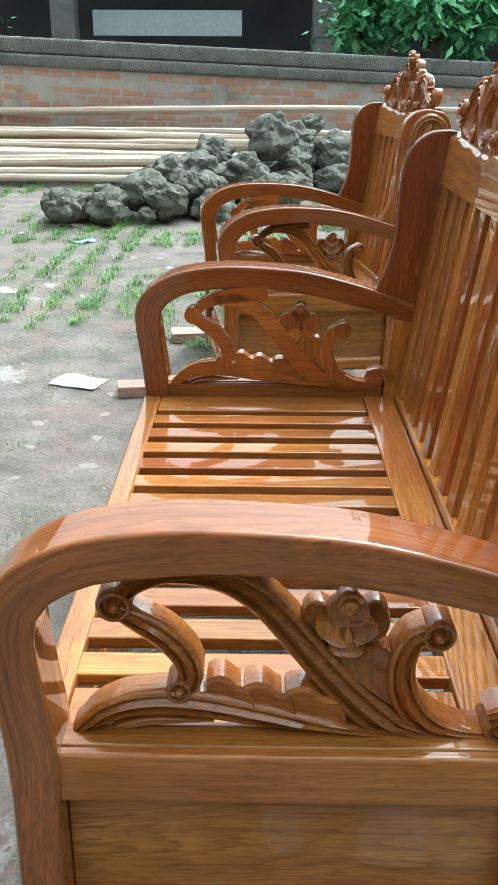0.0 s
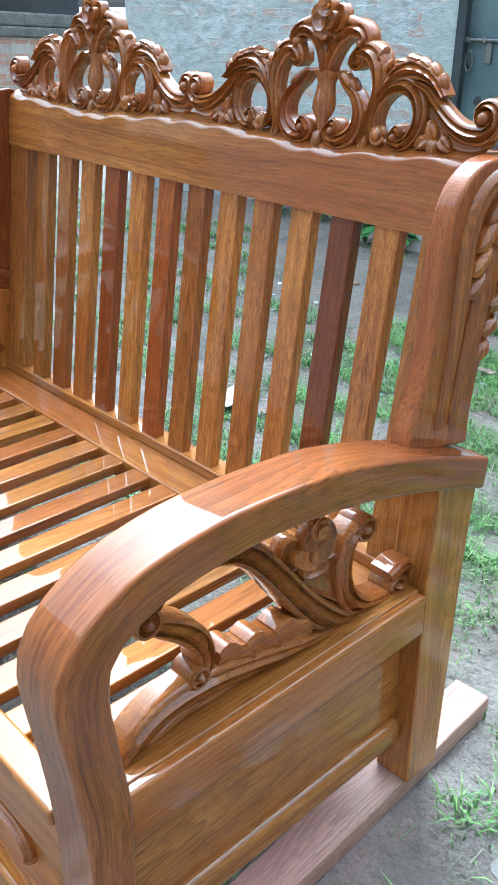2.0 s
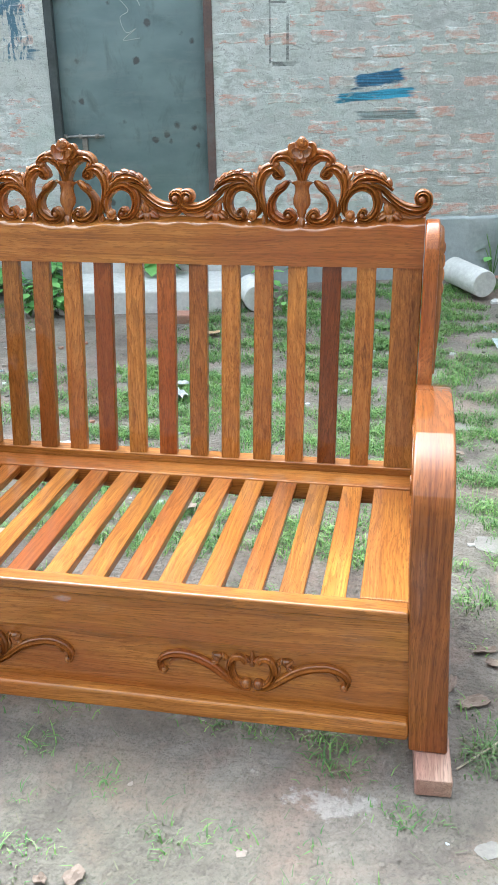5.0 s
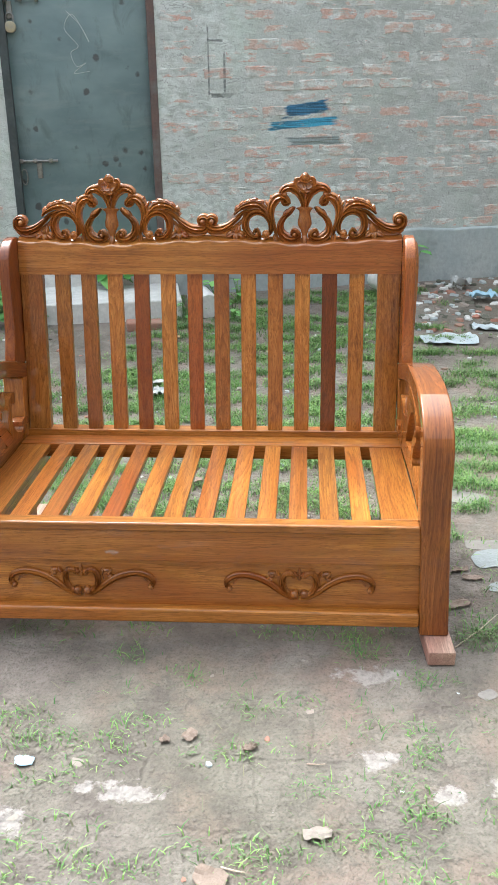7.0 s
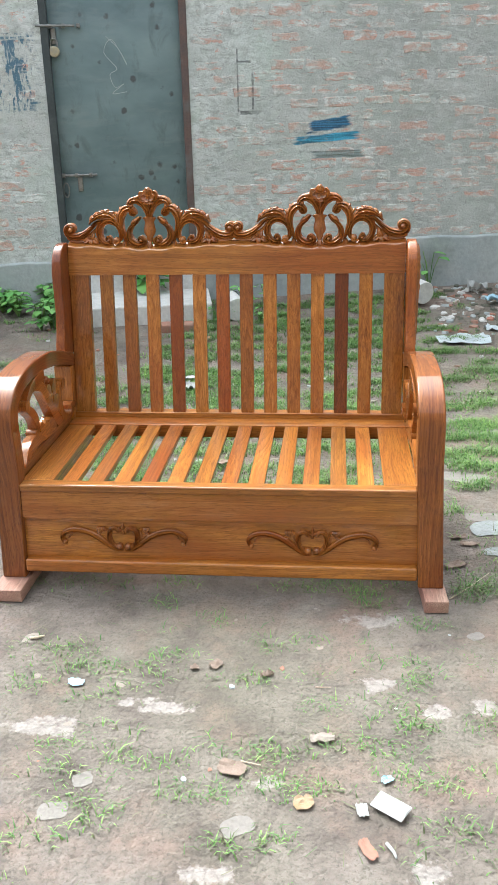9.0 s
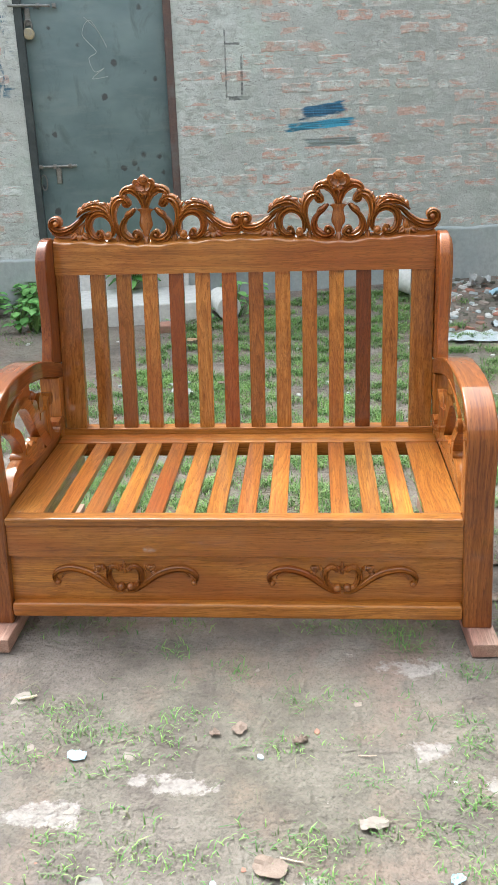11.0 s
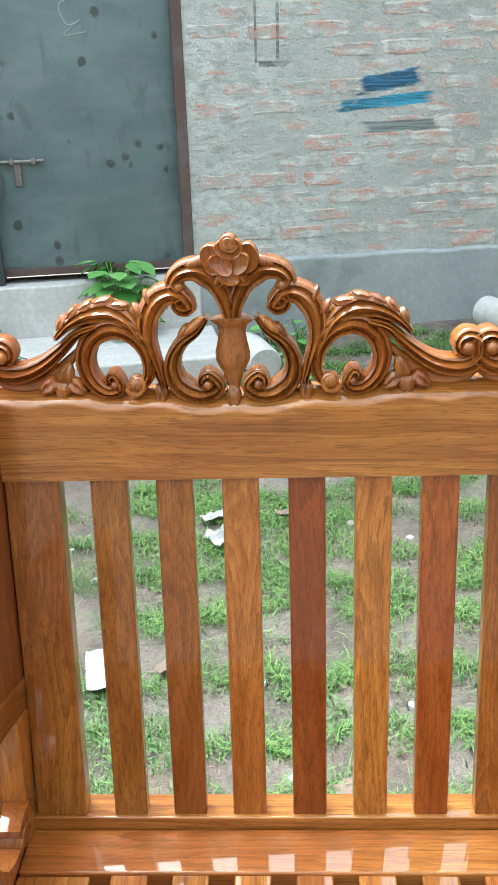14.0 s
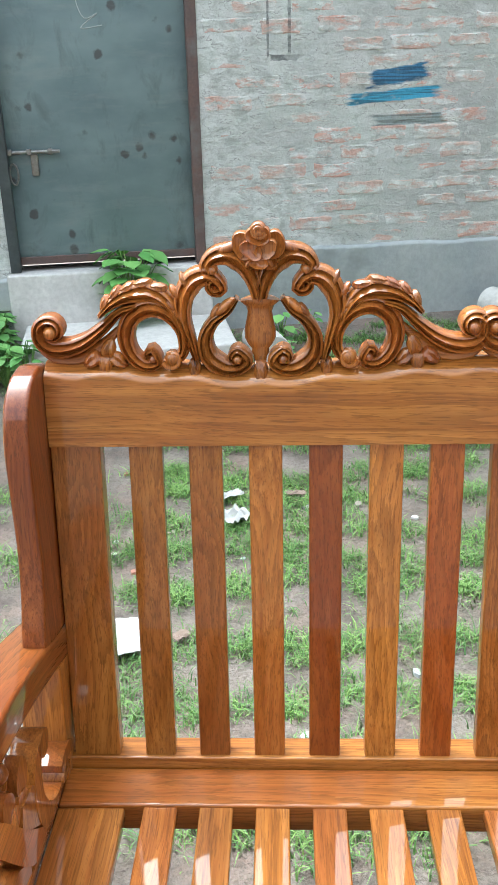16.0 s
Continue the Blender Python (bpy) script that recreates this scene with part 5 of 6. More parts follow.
for i, (x, y, sx, sy) in enumerate(((0.90, 0.97, 0.20, 0.11), (1.075, 1.495, 0.22, 0.12), (1.216, 1.947, 0.20, 0.10), (0.91, 0.60, 0.13, 0.07), (0.79, 1.94, 0.16, 0.09), (-0.25, -0.93, 0.07, 0.05), (-0.209, -0.831, 0.045, 0.045), (0.161, -0.946, 0.075, 0.05), (0.774, -0.19, 0.05, 0.035))):
    flat_sheet("stone", PALE_STONE, "flat pale stone flush with the mud", "stone", x, y, sx, sy, 7 * i - 20, 0.002, 16 + i, -0.001)
for i, (x, y, sx, sy, a, mat) in enumerate(((0.340, -0.661, 0.062, 0.034, 10, STONE), (0.765, 0.222, 0.075, 0.040, 25, DRY_LEAF), (0.716, 0.275, 0.065, 0.022, 75, DRY_LEAF), (0.834, 0.376, 0.065, 0.028, 5, DRY_LEAF), (0.800, 0.425, 0.060, 0.026, 20, DRY_LEAF), (0.042, -0.377, 0.042, 0.032, 60, DRY_LEAF),
                                            (-0.015, -0.395, 0.024, 0.020, 10, DRY_LEAF), (0.302, -0.874, 0.048, 0.038, 20, YELLOW_LEAF), (0.439, -0.995, 0.060, 0.026, -65, RED_BRICK), (0.186, -0.414, 0.036, 0.016, 25, DRY_LEAF), (0.131, -0.778, 0.070, 0.048, -20, DRY_LEAF), (0.756, 1.618, 0.08, 0.03, 10, DRY_LEAF), (-0.48, 2.97, 0.09, 0.06, 10, YELLOW_LEAF),
                                            (-0.12, 1.055, 0.06, 0.04, 30, DRY_LEAF), (-0.543, 1.449, 0.05, 0.035, 50, DRY_LEAF), (-0.233, 2.22, 0.07, 0.03, 0, DRY_LEAF))):
    flat_sheet("dry_leaf" if mat in (DRY_LEAF, YELLOW_LEAF) else "chip", mat, "curled dry leaf on the mud" if mat in (DRY_LEAF, YELLOW_LEAF) else "thin chip lying flat on the mud", "leaf" if mat in (DRY_LEAF, YELLOW_LEAF) else "chip", x, y, sx, sy, a, 0.012, 30 + i, 0.004 if y < 0.8 else 0.02)


def stick(x0, y0, x1, y1, r, lift, mat, label):
    bm = bmesh.new()
    a, b = Vector((x0, y0, r)), Vector((x1, y1, r + lift))
    m = a.lerp(b, 0.5) + Vector((0.004, -0.004, 0.002))
    rod(bm, a, m, r, 7, r * 0.9)
    rod(bm, m, b, r * 0.9, 7, r * 0.6)
    return solid("stick", bm, mat, label, "stick", grain="y")


stick(0.721, 0.005, 0.864, 0.155, 0.0022, 0.012, BAMBOO, "long dry straw stalk lying on the mud")
stick(-0.519, -0.283, -0.481, -0.268, 0.0045, 0.0, BAMBOO, "short pale stick lying on the mud")
stick(0.318, -0.458, 0.360, -0.456, 0.0016, 0.0, BAMBOO, "short pale straw lying on the mud")
stick(0.478, -0.975, 0.496, -1.012, 0.004, 0.0, PAPER, "short white stick lying on the mud")
stick(0.150, -0.750, 0.198, -0.760, 0.0020, 0.0, BAMBOO, "short pale straw lying on the mud")
solid("loose_brick", box(-0.11, 0.11, -0.05, 0.05, -0.01, 0.05, bevel=0.01), RED_BRICK, "red brick half sunk in the grass", "brick").matrix_world = pose(-0.69, 3.22, ground_height(-0.69, 3.22), 3, 2, 14)

# ---- far side of the yard: low wall, poles, clods, shed, trees ----
LOW_M = pose(-9.3, 0.1, -0.075, -2.4, 0, math.degrees(WALL_ANGLE) * 0.6)
low = solid("wall_low", box(-0.24, 0.0, -7.0, 9.0, -0.3, 1.10, bevel=0.0), WALL_WASH, "low boundary wall of weathered brick", "wall", kind="structure")
LOW_MAT = plain_material("weathered_plaster", (0.33, 0.29, 0.24), (0.44, 0.39, 0.33), 4.0, stain=(0.15, 0.14, 0.12))
low.data.materials[0] = LOW_MAT
low.matrix_world = LOW_M
bm = bmesh.new()
add_box(bm, -0.30, 0.05, -7.0, 9.0, 1.10, 1.23, bevel=0.03)
add_box(bm, -0.27, 0.02, -7.0, 9.0, 1.232, 1.40, bevel=0.03)
COPING = plain_material("mossy_coping", (0.115, 0.115, 0.095), (0.20, 0.19, 0.165), 5.0, stain=(0.075, 0.085, 0.06), bump=0.9, dist=0.04)
cop = solid("wall_low_coping", bm, COPING, "dark mossy stepped coping on the low wall", "coping", kind="structure")
cop.matrix_world = LOW_M

poles = random.Random(5)
for i in range(17):
    bm = bmesh.new()
    y0, y1 = -4.7 + poles.uniform(-0.5, 0.5), poles.uniform(3.7, 4.6)
    k = i / 16
    x = -7.75 - 1.2 * k + poles.uniform(-0.1, 0.1)
    z0 = 0.06 + 0.62 * k * poles.uniform(0.75, 1.0)
    z1 = z0 * poles.uniform(0.55, 0.95) + poles.uniform(0.0, 0.12)
    r = poles.uniform(0.035, 0.05)
    n = 34
    rows = []
    for j in range(n + 1):
        f = j / n
        p = Vector((x + 0.25 * f * poles.uniform(0.9, 1.1) + 0.03 * math.sin(5 * f + i), y0 + (y1 - y0) * f, z0 + (z1 - z0) * f + 0.02 * math.sin(7 * f + i)))
        q = r * (1 - 0.25 * f) * (1.10 if j % 3 == 0 else 1.0)
        rows.append([bm.verts.new(p + Vector((q * math.cos(a), 0, q * math.sin(a)))) for a in [2 * math.pi * s / 9 for s in range(9)]])
    for a, b in zip(rows, rows[1:]):
        for s in range(9):
            bm.faces.new((a[s], a[(s + 1) % 9], b[(s + 1) % 9], b[s]))
    bm.faces.new(rows[0])
    bm.faces.new(rows[-1])
    solid("bamboo_pole", bm, BAMBOO, "long pale dry bamboo pole in a stack by the wall", "bamboo pole", "stack of bamboo poles", grain="y")


def clod_mesh(seed):
    bm = bmesh.new()
    bmesh.ops.create_icosphere(bm, subdivisions=4, radius=1.0)
    for v in bm.verts:
        d = v.co.normalized()
        k = 1 + 0.42 * noise.noise(d * 1.7 + Vector((seed * 3.1, 0, 0))) + 0.16 * abs(noise.noise(d * 3.6 + Vector((0, seed, 0)))) - 0.10 * abs(noise.noise(d * 7 + Vector((seed, 2, 0)))) + 0.035 * noise.noise(d * 16 + Vector((seed, 5, 0)))
        v.co = d * k
        v.co.z *= 0.8
    return bm


CLODS = [share_mesh("clod", clod_mesh(i), CLAY_MUD) for i in range(6)]
cr = random.Random(11)
for i in range(120):
    f = cr.random()
    x = -5.4 - 2.7 * f + cr.uniform(-0.35, 0.35)
    y = -0.9 + 1.9 * f + cr.uniform(-0.65, 0.65)
    s = cr.uniform(0.07, 0.21) * (0.75 + 0.5 * f)
    pile = max(0.0, 1 - abs(y - (-0.9 + 1.9 * f)) / 0.7) * (0.22 + 0.42 * f) * cr.random()
    ob = tagged(new("clay_clod", cr.choice(CLODS)), "grey lump of dug clay in a heap", "clay clod", "heap of clay clods")
    ob.matrix_world = pose(x, y, s * 0.5 + pile, cr.uniform(-25, 25), cr.uniform(-25, 25), cr.uniform(0, 360)) @ Matrix.Scale(s, 4)
for i in range(54):
    f = cr.random()
    x = -7.7 + 1.9 * f + cr.uniform(-0.3, 0.3)
    y = 1.5 + 0.45 * (1 - f) + cr.uniform(-0.35, 0.65)
    s = cr.uniform(0.09, 0.21)
    ob = tagged(new("clay_clod", cr.choice(CLODS)), "grey lump of dug clay in a heap", "clay clod", "heap of clay clods")
    ob.matrix_world = pose(x, y, s * 0.5 + 0.22 * (1 - f) * cr.random(), cr.uniform(-25, 25), cr.uniform(-25, 25), cr.uniform(0, 360)) @ Matrix.Scale(s, 4)
for i in range(30):
    f = cr.random()
    x, y = -4.9 - 1.7 * f + cr.uniform(-0.2, 0.2), 2.15 + 0.65 * f + cr.uniform(-0.22, 0.22)
    s = cr.uniform(0.07, 0.15)
    ob = tagged(new("clay_clod", cr.choice(CLODS)), "grey lump of dug clay in a heap", "clay clod", "heap of clay clods")
    ob.matrix_world = pose(x, y, s * 0.5 + 0.10 * cr.random(), cr.uniform(-25, 25), cr.uniform(-25, 25), cr.uniform(0, 360)) @ Matrix.Scale(s, 4)
solid("loose_brick", box(-0.06, 0.06, -0.12, 0.12, 0, 0.075, bevel=0.008), RED_BRICK, "single red brick lying on the mud", "brick").matrix_world = pose(-5.6, -1.12, 0, 0, 0, 12)

shed = thing("shed", "open shed beyond the low wall, interior shade coloured in, with a white board", "shed", m=pose(-14.5, 0, 0))
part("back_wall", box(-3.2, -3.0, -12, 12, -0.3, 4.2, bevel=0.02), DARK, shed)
part("roof", box(-3.4, 1.2, -12, 12, 3.5, 3.65, bevel=0.02), GREY_POST, shed, "grey sheet roof")
part("board", box(-0.6, -0.5, -2.6, -0.05, 1.62, 2.02, bevel=0.01), WHITE_BOARD, shed, "white painted board")
for y in (-2.9, 1.3, 5.0):
    part("post", box(0.2, 0.55, y - 0.2, y + 0.2, -0.3, 3.5, bevel=0.03), GREY_POST, shed, "weathered grey post", "z")


def leaf_cloud(centre, radii, n, size, seed, clumps=26):
    """Many small pointed leaves gathered in uneven clumps."""
    r = random.Random(seed)
    verts, faces = [], []
    heads = []
    for _ in range(clumps):
        d = Vector((r.gauss(0, 1), r.gauss(0, 1), r.gauss(0, 1))).normalized() * r.uniform(0.35, 1.0)
        heads.append((Vector((d.x * radii[0], d.y * radii[1], d.z * radii[2])), r.uniform(0.16, 0.36) * min(radii)))
    for i in range(n):
        c, q = r.choice(heads)
        p = Vector(centre) + c + Vector((r.gauss(0, q), r.gauss(0, q), r.gauss(0, q * 0.8)))
        t = Vector((r.uniform(-1, 1), r.uniform(-1, 1), r.uniform(-0.9, 0.3))).normalized()
        s = t.cross(Vector((r.uniform(-0.4, 0.4), r.uniform(-0.4, 0.4), 1))).normalized()
        nrm = t.cross(s)
        L = size * r.uniform(0.6, 1.25)
        b = len(verts)
        verts += [p, p + t * L * 0.45 + s * L * 0.26 + nrm * L * 0.05, p + t * L, p + t * L * 0.45 - s * L * 0.26 + nrm * L * 0.05]
        faces += [(b, b + 1, b + 2), (b, b + 2, b + 3)]
    return verts, faces


def from_lists(name, verts, faces, mat, parent=None):
    me = bpy.data.meshes.new(name)
    me.from_pydata([tuple(v) for v in verts], [], faces)
    me.materials.append(mat)
    ob = new(name, me)
    if parent is not None:
        ob.parent = parent
    return ob


def tree(x, y, z, radii, n, seed, label, leaf=0.16):
    t = thing("tree", label, "tree", "trees beyond the wall")
    bm = bmesh.new()
    r = random.Random(seed)
    base = Vector((x, y, -0.1))
    crown = Vector((x, y, z))
    rod(bm, base, base.lerp(crown, 0.8), 0.09, 10, 0.055)
    for k in range(7):
        a = base.lerp(crown, 0.55 + 0.04 * k)
        b = crown + Vector((r.uniform(-0.7, 0.7) * radii[0], r.uniform(-0.7, 0.7) * radii[1], r.uniform(-0.2, 0.6) * radii[2]))
        rod(bm, a, a.lerp(b, 0.5) + Vector((0, 0, 0.1)), 0.04, 7, 0.025)
        rod(bm, a.lerp(b, 0.5) + Vector((0, 0, 0.1)), b, 0.025, 6, 0.008)
    part("trunk", bm, BARK, t, "", "z")
    v, f = leaf_cloud(crown, radii, n, leaf, seed)
    from_lists("crown", v, f, FOLIAGE, t)
    return t


tree(-10.6, 2.35, 1.95, (0.9, 1.45, 0.70), 5200, 3, "leafy green bush-like tree behind the low wall", 0.17)
# next two trees are out of view, added to block low sky in reflections
tree(-12.2, 5.2, 4.3, (1.6, 2.2, 2.2), 9000, 6, "unseen tall leafy tree added to block the low sky", 0.2)
tree(-11.4, 9.0, 4.6, (1.8, 2.2, 2.4), 8000, 7, "unseen tall leafy tree added to block the low sky", 0.2)
tree(-12.0, -5.0, 2.2, (1.0, 1.2, 1.0), 3000, 4, "leafy green tree in front of the dark shed")


# ---- weeds ----
def weed(x, y, n, size, seed, label, z=0.0, spread=0.5, name="weed"):
    """Broad leaves on thin stalks from one root."""
    r = random.Random(seed)
    t = thing(name, label, "plant", "broad-leaved weeds")
    verts, faces = [], []
    bm = bmesh.new()
    root = Vector((x, y, ground_height(x, y) + z - 0.004))
    for i in range(n):
        a = r.uniform(0, 2 * math.pi)
        h = r.uniform(0.4, 1.5) * size * 2.2
        tip = root + Vector((math.cos(a) * spread * size * r.uniform(0.5, 2.2), math.sin(a) * spread * size * r.uniform(0.3, 1.6), h))
        rod(bm, root, root.lerp(tip, 0.5) + Vector((0, 0, h * 0.15)), 0.003, 5)
        rod(bm, root.lerp(tip, 0.5) + Vector((0, 0, h * 0.15)), tip, 0.0025, 5)
        d = Vector((math.cos(a), math.sin(a), r.uniform(-0.5, 0.15))).normalized()
        s = d.cross(Vector((0, 0, 1))).normalized()
        up = s.cross(d)
        L = size * r.uniform(0.7, 1.2)
        b = len(verts)
        mid = [0.0, 0.3, 0.62, 1.0]
        wid = [0.03, 0.42, 0.36, 0.0]
        for m, wd in zip(mid, wid):
            c = tip + d * L * m - up * L * 0.22 * m * m
            verts += [c - s * L * wd + up * L * 0.06, c, c + s * L * wd + up * L * 0.06]
        for k in range(3):
            o = b + 3 * k
            faces += [(o, o + 1, o + 4, o + 3), (o + 1, o + 2, o + 5, o + 4)]
    part("stem", bm, GRASS, t, "", "z")
    lf = from_lists("foliage", verts, faces, LEAF, t)
    lf.data.polygons.foreach_set("use_smooth", [True] * len(lf.data.polygons))
    lf["kind"] = "stuff"
    return t


weed(-1.02, 3.84, 70, 0.115, 1, "broad-leaved green weed growing by the door step", 0.090)
weed(1.06, 4.28, 9, 0.085, 2, "broad-leaved green weed by the wall", 0.0)
weed(-5.1, 1.74, 40, 0.10, 81, "leafy green weed at the foot of the clay heap")
weed(-5.35, 1.08, 34, 0.10, 82, "leafy green weed at the foot of the clay heap")
for i in range(8):
    weed(-7.0 - 0.13 * i, 2.95 + 0.07 * i + 0.12 * (i % 2), 30, 0.10, 90 + i, "low leafy weeds between the clay heap and the poles")
weed(-4.45, 1.90, 34, 0.09, 83, "leafy green weed at the foot of the clay heap")
weed(-0.28, 3.70, 20, 0.06, 3, "low green weed by the concrete cylinder")
weed(-0.15, 3.85, 16, 0.05, 4, "low green weed at the foot of the wall")
for i in range(16):
    weed(-1.66 - 0.065 * i + 0.03 * (i % 3), 3.66 - 0.030 * i + 0.09 * (i % 4), 34, 0.058, 10 + i, "low leafy weeds along the foot of the wall")
for i in range(5):
    weed(-1.62 + 0.055 * i, 3.22 + 0.05 * (i % 2), 30, 0.062, 60 + i, "low leafy weeds in front of the step")
for i in range(7):
    weed(-0.75 + 0.10 * i, 3.42 + 0.05 * (i % 3), 9, 0.035, 40 + i, "low leafy weed at the edge of the step")


def grass_field():
    """Blades gathered in tufts along the joints of the old paving."""
    r = random.Random(99)
    verts, faces, dv, df = [], [], [], []

    def tuft(x, y, n, h, dry):
        z = ground_height(x, y) - 0.004
        for _ in range(int(n * 2.2)):
            a = r.uniform(0, 2 * math.pi)
            bx, by = x + r.gauss(0, 0.026), y + r.gauss(0, 0.020)
            L = h * r.uniform(0.55, 1.4)
            out = r.uniform(0.5, 1.9)
            d = Vector((math.cos(a), math.sin(a), 0))
            s = Vector((-d.y, d.x, 0)) * r.uniform(0.0009, 0.0022)
            p0 = Vector((bx, by, z))
            p1 = p0 + d * L * 0.35 * out + Vector((0, 0, L * 0.62))
            p2 = p0 + d * L * out + Vector((0, 0, L * r.uniform(0.45, 0.95)))
            vv, ff = (dv, df) if dry and r.random() < 0.55 else (verts, faces)
            b = len(vv)
            vv += [p0 - s, p0 + s, p1 + s * 0.8, p1 - s * 0.8, p2]
            ff += [(b, b + 1, b + 2, b + 3), (b + 3, b + 2, b + 4)]

    row = 0.2
    for j in range(-10, 21):
        y0 = j * row + 0.04
        x = -3.0
        while x < 3.4:
            x += r.uniform(0.009, 0.024)
            y = y0 + 0.03 * math.sin(x * 3 + j) + noise.noise(Vector((x * 2.3, j * 1.7, 1))) * 0.09 + r.gauss(0, 0.030)
            if y > 4.05 + 0.19 * x - 0.06:
                continue
            under = -0.62 < x < 0.62 and 0.02 < y < 0.62
            if (0.62 < abs(x) < 0.75 and -0.13 < y < 0.80):
                continue
            dens = noise.noise(Vector((x * 1.15, y * 0.8, 5))) + 0.8 * noise.noise(Vector((x * 4.5, y * 4.5, 2)))
            clump = noise.noise(Vector((x * 8.0, j * 2.3, 4)))
            front = y < -0.05
            if front:
                lim, h, n = 0.30, 0.012, 5
            elif y < 0.8:
                lim, h, n = (-0.15, 0.030, 10) if x > 0.7 else ((0.12, 0.022, 6) if under else (0.35, 0.02, 5))
            elif x > -0.75:
                lim, h, n = -0.46, 0.029, 15
            else:
                lim, h, n = 0.05, 0.03, 9
            if y > 3.0 and x > 0.85:
                lim += 0.25
            lim += 0.5 * max(0.0, x - 1.9) + 0.6 * max(0.0, -2.2 - x)
            if front and clump < 0.05:
                continue
            if not front and clump < -0.30:
                continue
            if dens > lim:
                tuft(x, y, n, h * r.uniform(0.7, 1.3), dry=(y < 0.6 or r.random() < 0.12))
            if not front and dens > lim + 0.35 and r.random() < 0.5:
                tuft(x, y + r.gauss(0, 0.03 if front else 0.05), n, h, dry=r.random() < 0.2)
    for _ in range(2600):
        x, y = r.uniform(-1.9, 2.0), r.uniform(-1.4, 3.4)
        if abs(x) < 0.76 and -0.12 < y < 0.8:
            continue
        if noise.noise(Vector((x * 3, y * 3, 8))) > (0.42 if y < 0 else 0.15):
            tuft(x, y, 5, 0.022, dry=r.random() < 0.6)
    # the stronger tufts in front of the settee
    for x, y in ((-0.15, 0.09), (0.04, -0.14), (0.18, -0.26), (0.31, -0.25), (0.11, -0.43), (0.30, -0.40), (-0.07, -0.33), (-0.28, -0.40), (-0.40, -0.32), (-0.38, -0.42), (-0.46, -0.49), (-0.26, -0.53), (-0.17, -0.48), (-0.17, -0.41), (0.36, -0.53), (0.51, -0.48), (0.51, -0.54), (0.56, -0.60), (0.13, -0.71), (0.21, -0.70), (0.39, -0.67), (0.25, -0.73), (0.26, -0.79), (0.49, -0.68),
                 (0.51, -0.78), (0.58, -0.79), (-0.13, -0.78), (-0.05, -0.76), (-0.27, -0.71), (-0.25, -0.79), (-0.20, -0.89), (-0.17, -0.95), (0.01, -0.86), (0.09, -0.85), (0.24, -0.83), (0.36, -0.82), (-0.28, -1.00), (0.60, -0.91), (0.13, -1.01), (0.25, -0.98), (0.71, -0.73), (0.76, -0.58), (0.61, -0.14), (0.51, -0.33), (0.57, -0.41), (-0.16, -0.06), (0.48, -0.04)):
        for _ in range(r.randint(4, 7)):
            tuft(x + r.gauss(0, 0.036), y + r.gauss(0, 0.012), 6, 0.015 * r.uniform(0.6, 1.4), dry=r.random() < 0.5)
    # single dry stalks and crumbs trodden into the mud
    for _ in range(1500):
        x, y = r.uniform(-1.5, 1.6), r.uniform(-1.4, 3.4)
        a, L = r.uniform(0, math.pi), r.uniform(0.01, 0.045)
        d = Vector((math.cos(a), math.sin(a), 0)) * L
        s = Vector((-d.y, d.x, 0)).normalized() * r.uniform(0.0007, 0.0016)
        p0 = Vector((x, y, ground_height(x, y) + 0.003))
        b = len(dv)
        dv += [p0 - s, p0 + s, p0 + d + s * 0.6 + Vector((0, 0, 0.003)), p0 + d - s * 0.6 + Vector((0, 0, 0.003))]
        df += [(b, b + 1, b + 2, b + 3)]
    for _ in range(5200):
        x, y = r.uniform(-8.2, -2.2), r.uniform(-2.5, 3.0)
        if noise.noise(Vector((x * 1.1, y * 2, 8))) > -0.05:
            tuft(x, round(y / row) * row + r.gauss(0, 0.03), 9, 0.04, dry=False)
    tagged(from_lists("grass", verts, faces, GRASS), "short green grass in lines along the paving joints", "grass", kind="stuff")
    tagged(from_lists("dry_grass", dv, df, STRAW), "dry trampled grass blades", "grass", kind="stuff")


grass_field()


# ---- paving stones and wall bricks, piece by piece ----
pr = random.Random(31)
count = 0
for j in range(-9, 20):
    for i in range(-22, 15):
        x, y = i * 0.22 + 0.11 * (j % 2) + pr.uniform(-0.03, 0.03), j * 0.2 - 0.06 + pr.uniform(-0.02, 0.02)
        if abs(x) < 0.80 and -0.14 < y < 0.84 or y > 3.3 + 0.19 * x or count > 70:
            continue
        if noise.noise(Vector((x * 1.3, y * 1.3, 17))) + pr.uniform(-0.35, 0.35) < 0.30:
            continue
        ob = new("paving_stone", pr.choice(FLATS))
        ob.parent = ground
        s = pr.uniform(0.015, 0.042)
        ob.matrix_world = pose(x, y, ground_height(x, y) - s * 0.05, 0, 0, pr.uniform(0, 360)) @ Matrix.Scale(s, 4)
        count += 1


for i in range(34):
    x, y = -3.0 - 3.6 * pr.random(), (pr.randint(-9, 1) + 0.5) * 0.2 + pr.gauss(0, 0.05)
    ob = new("paving_stone", PALE_FLATS[i % 6])
    ob.parent = ground
    s = pr.uniform(0.03, 0.10)
    ob.matrix_world = pose(x, y, ground_height(x, y) - s * 0.045, 0, 0, pr.uniform(-20, 20)) @ Matrix.Scale(s, 4)


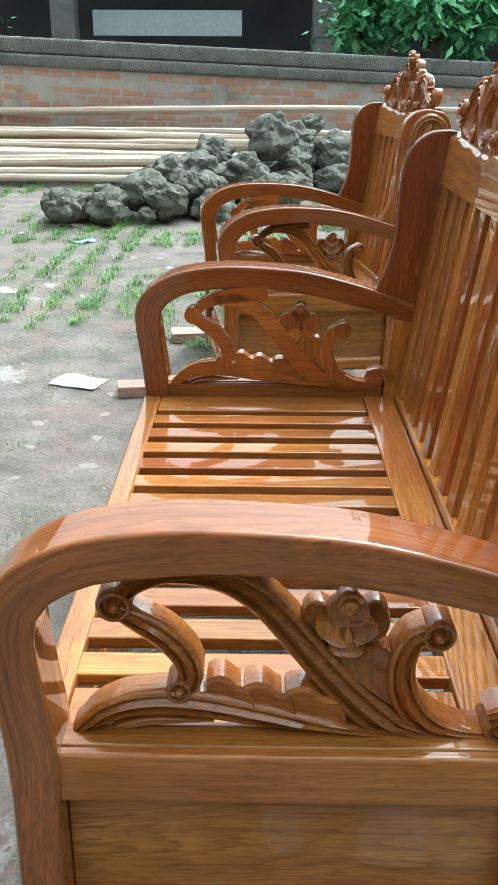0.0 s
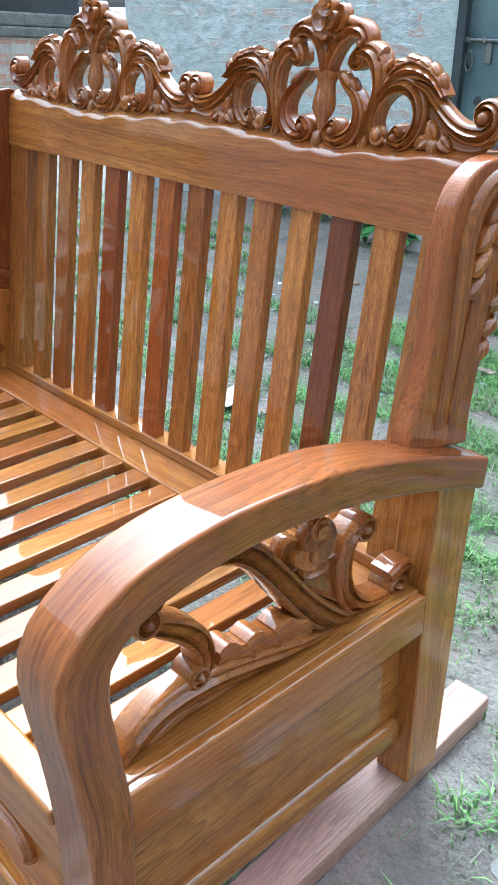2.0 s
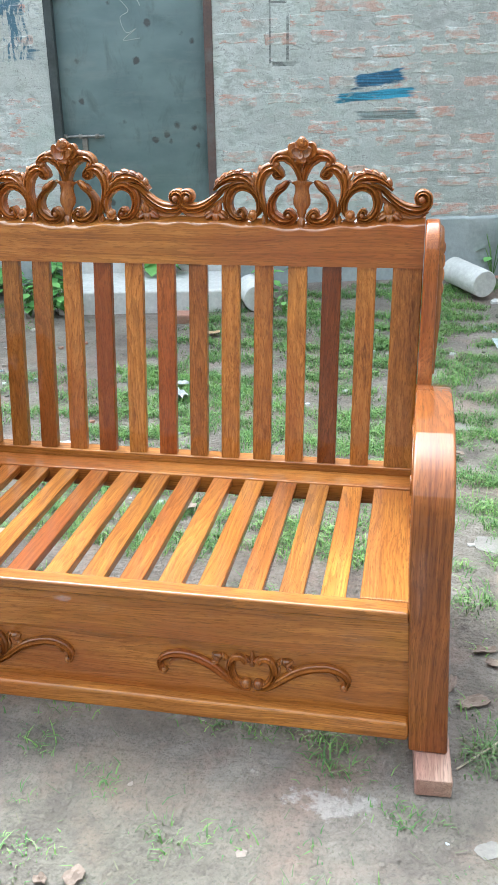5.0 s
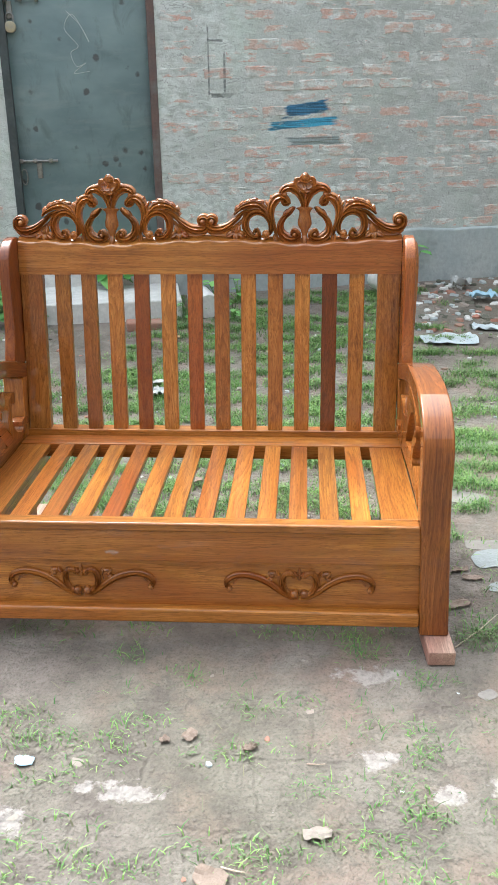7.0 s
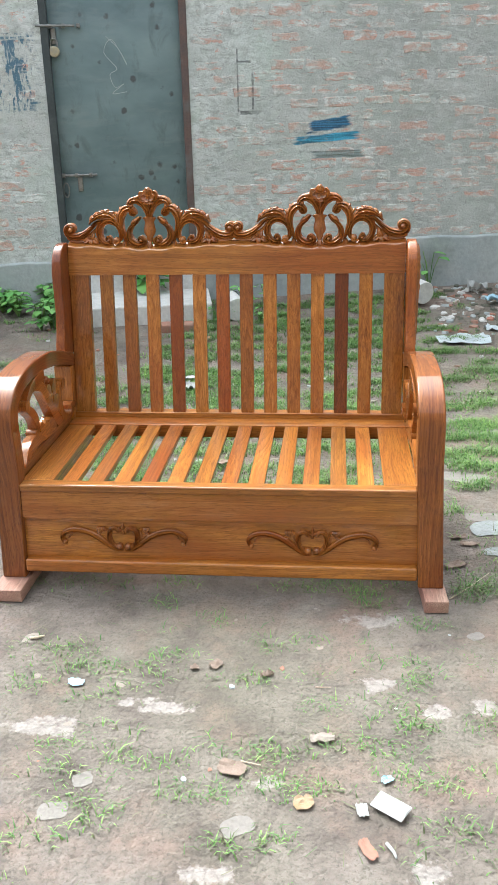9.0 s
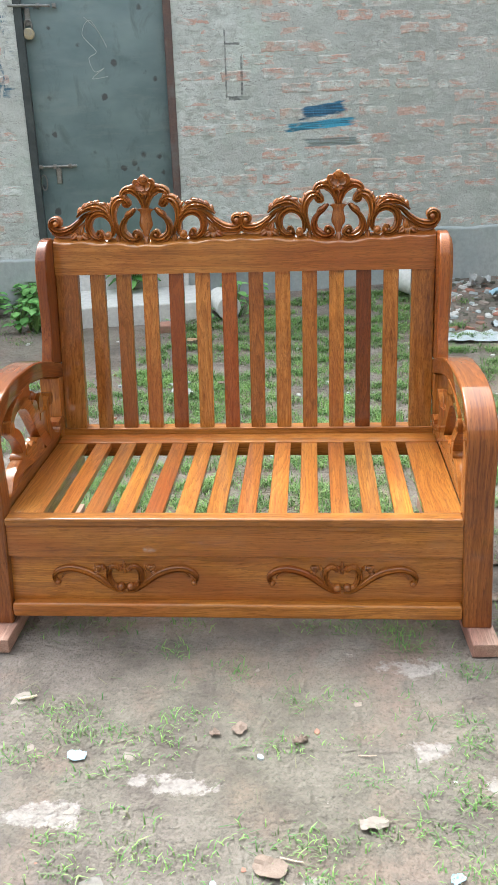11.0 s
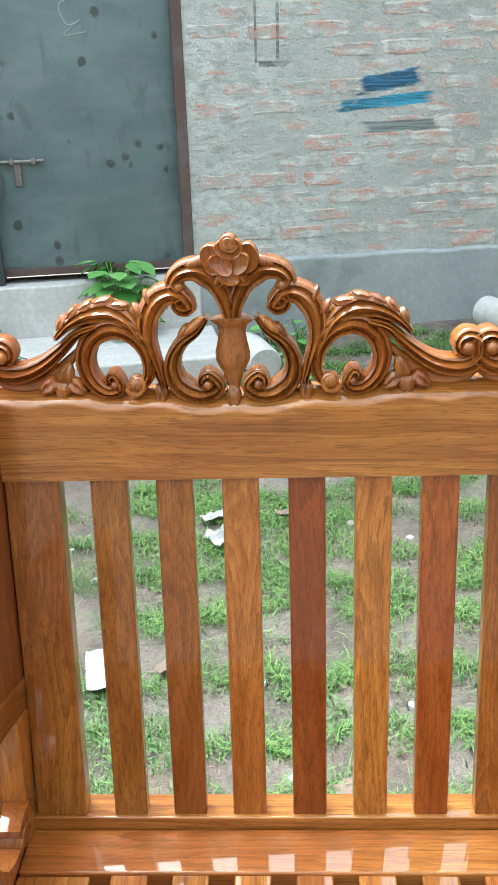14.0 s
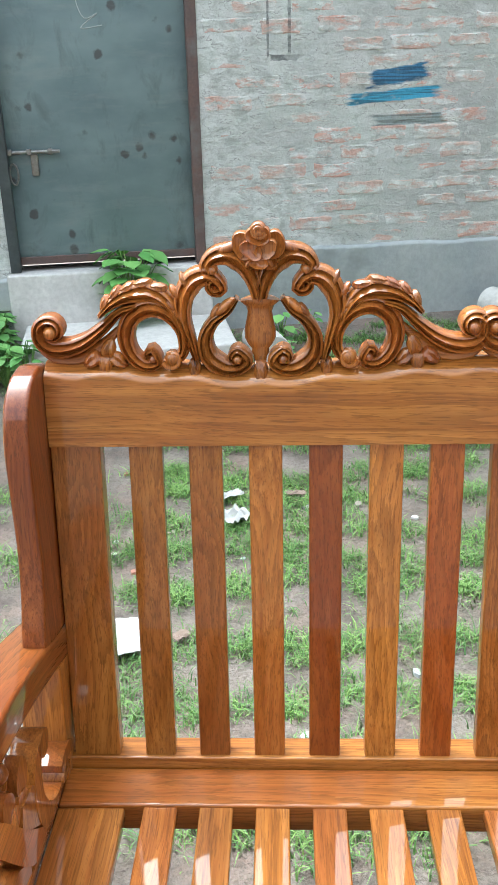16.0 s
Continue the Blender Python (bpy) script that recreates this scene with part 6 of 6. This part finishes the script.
def brick_mesh(seed):
    """A worn brick face with rounded, ragged edges."""
    r = random.Random(seed)
    bm = bmesh.new()
    ring = []
    n = 20
    L, H = 0.116, 0.034
    for k in range(n):
        a = 2 * math.pi * (k + 0.5) / n
        c, s = math.cos(a), math.sin(a)
        x = L * max(-1, min(1, c * 1.3)) + r.uniform(-0.010, 0.006)
        z = H * max(-1, min(1, s * 1.7)) + r.uniform(-0.007, 0.005)
        ring.append((x, z))
    back = [bm.verts.new((x * 1.02, 0.012, z * 1.04)) for x, z in ring]
    mid = [bm.verts.new((x, 0.0, z)) for x, z in ring]
    front = [bm.verts.new((x * 0.94, -0.0028 + r.uniform(-0.0012, 0.0012), z * 0.80)) for x, z in ring]
    for a, b in ((back, mid), (mid, front)):
        for k in range(n):
            bm.faces.new((a[k], a[(k + 1) % n], b[(k + 1) % n], b[k]))
    bm.faces.new(front)
    return bm


BRICKS = [share_mesh("brick", brick_mesh(i), WALL_BRICK) for i in range(7)]
br = random.Random(77)
COURSE, LENGTH = 0.083, 0.262
far_v, far_f = [], []
near = 0
for j in range(46):
    z = 0.515 + 0.045 + j * COURSE
    for i in range(-20, 27):
        u = i * LENGTH + (LENGTH / 2 if j % 2 else 0) + br.uniform(-0.012, 0.012)
        if DX0 - 0.09 < u < DX1 + 0.09 and z < 2.55 or u < -3.8:
            continue
        me = br.choice(BRICKS)
        m = Matrix.Translation((u, br.uniform(0.0055, 0.0105), z + br.uniform(-0.007, 0.007))) @ Matrix.Rotation(radians(br.uniform(-1.2, 1.2)), 4, 'Y') @ Matrix.Diagonal((br.uniform(0.80, 1.06), 1, br.uniform(0.78, 1.12), 1))
        if -2.4 < u < 1.9 and z < 1.90 and near < 300:
            ob = new("brick", me)
            ob.parent = wall
            ob.matrix_parent_inverse = wall.matrix_world.inverted()
            ob.matrix_world = WALL_M @ m
            near += 1
        else:
            b = len(far_v)
            far_v += [m @ v.co for v in me.vertices]
            far_f += [tuple(b + k for k in p.vertices) for p in me.polygons]
rest = from_lists("brick_courses", far_v, far_f, WALL_BRICK, wall)
rest["kind"] = "stuff"

LOW_BRICK = plain_material("weathered_orange_brick", (0.47, 0.22, 0.13), (0.36, 0.24, 0.175), 5.0, stain=(0.40, 0.35, 0.29))
LOWB = [share_mesh("brick", brick_mesh(20 + i), LOW_BRICK) for i in range(4)]
fv, ff = [], []
for j in range(13):
    for i in range(-26, 33):
        y = i * 0.262 + (0.131 if j % 2 else 0) + br.uniform(-0.01, 0.01)
        if noise.noise(Vector((y * 0.9, j * 0.5, 4))) + br.uniform(-0.22, 0.22) < -0.20:
            continue
        me = br.choice(LOWB)
        m = Matrix.Translation((br.uniform(-0.004, 0.004), y, 0.05 + j * COURSE + br.uniform(-0.006, 0.006))) @ Matrix.Rotation(radians(90), 4, 'Z')
        if -3.0 < y < 3.2 and 4 < j:
            ob = new("brick", me)
            ob.parent = low
            ob.matrix_parent_inverse = LOW_M.inverted()
            ob.matrix_world = LOW_M @ m
        else:
            b = len(fv)
            fv += [m @ v.co for v in me.vertices]
            ff += [tuple(b + k for k in p.vertices) for p in me.polygons]
rest2 = from_lists("brick_courses", fv, ff, LOW_BRICK, low)
rest2["kind"] = "stuff"
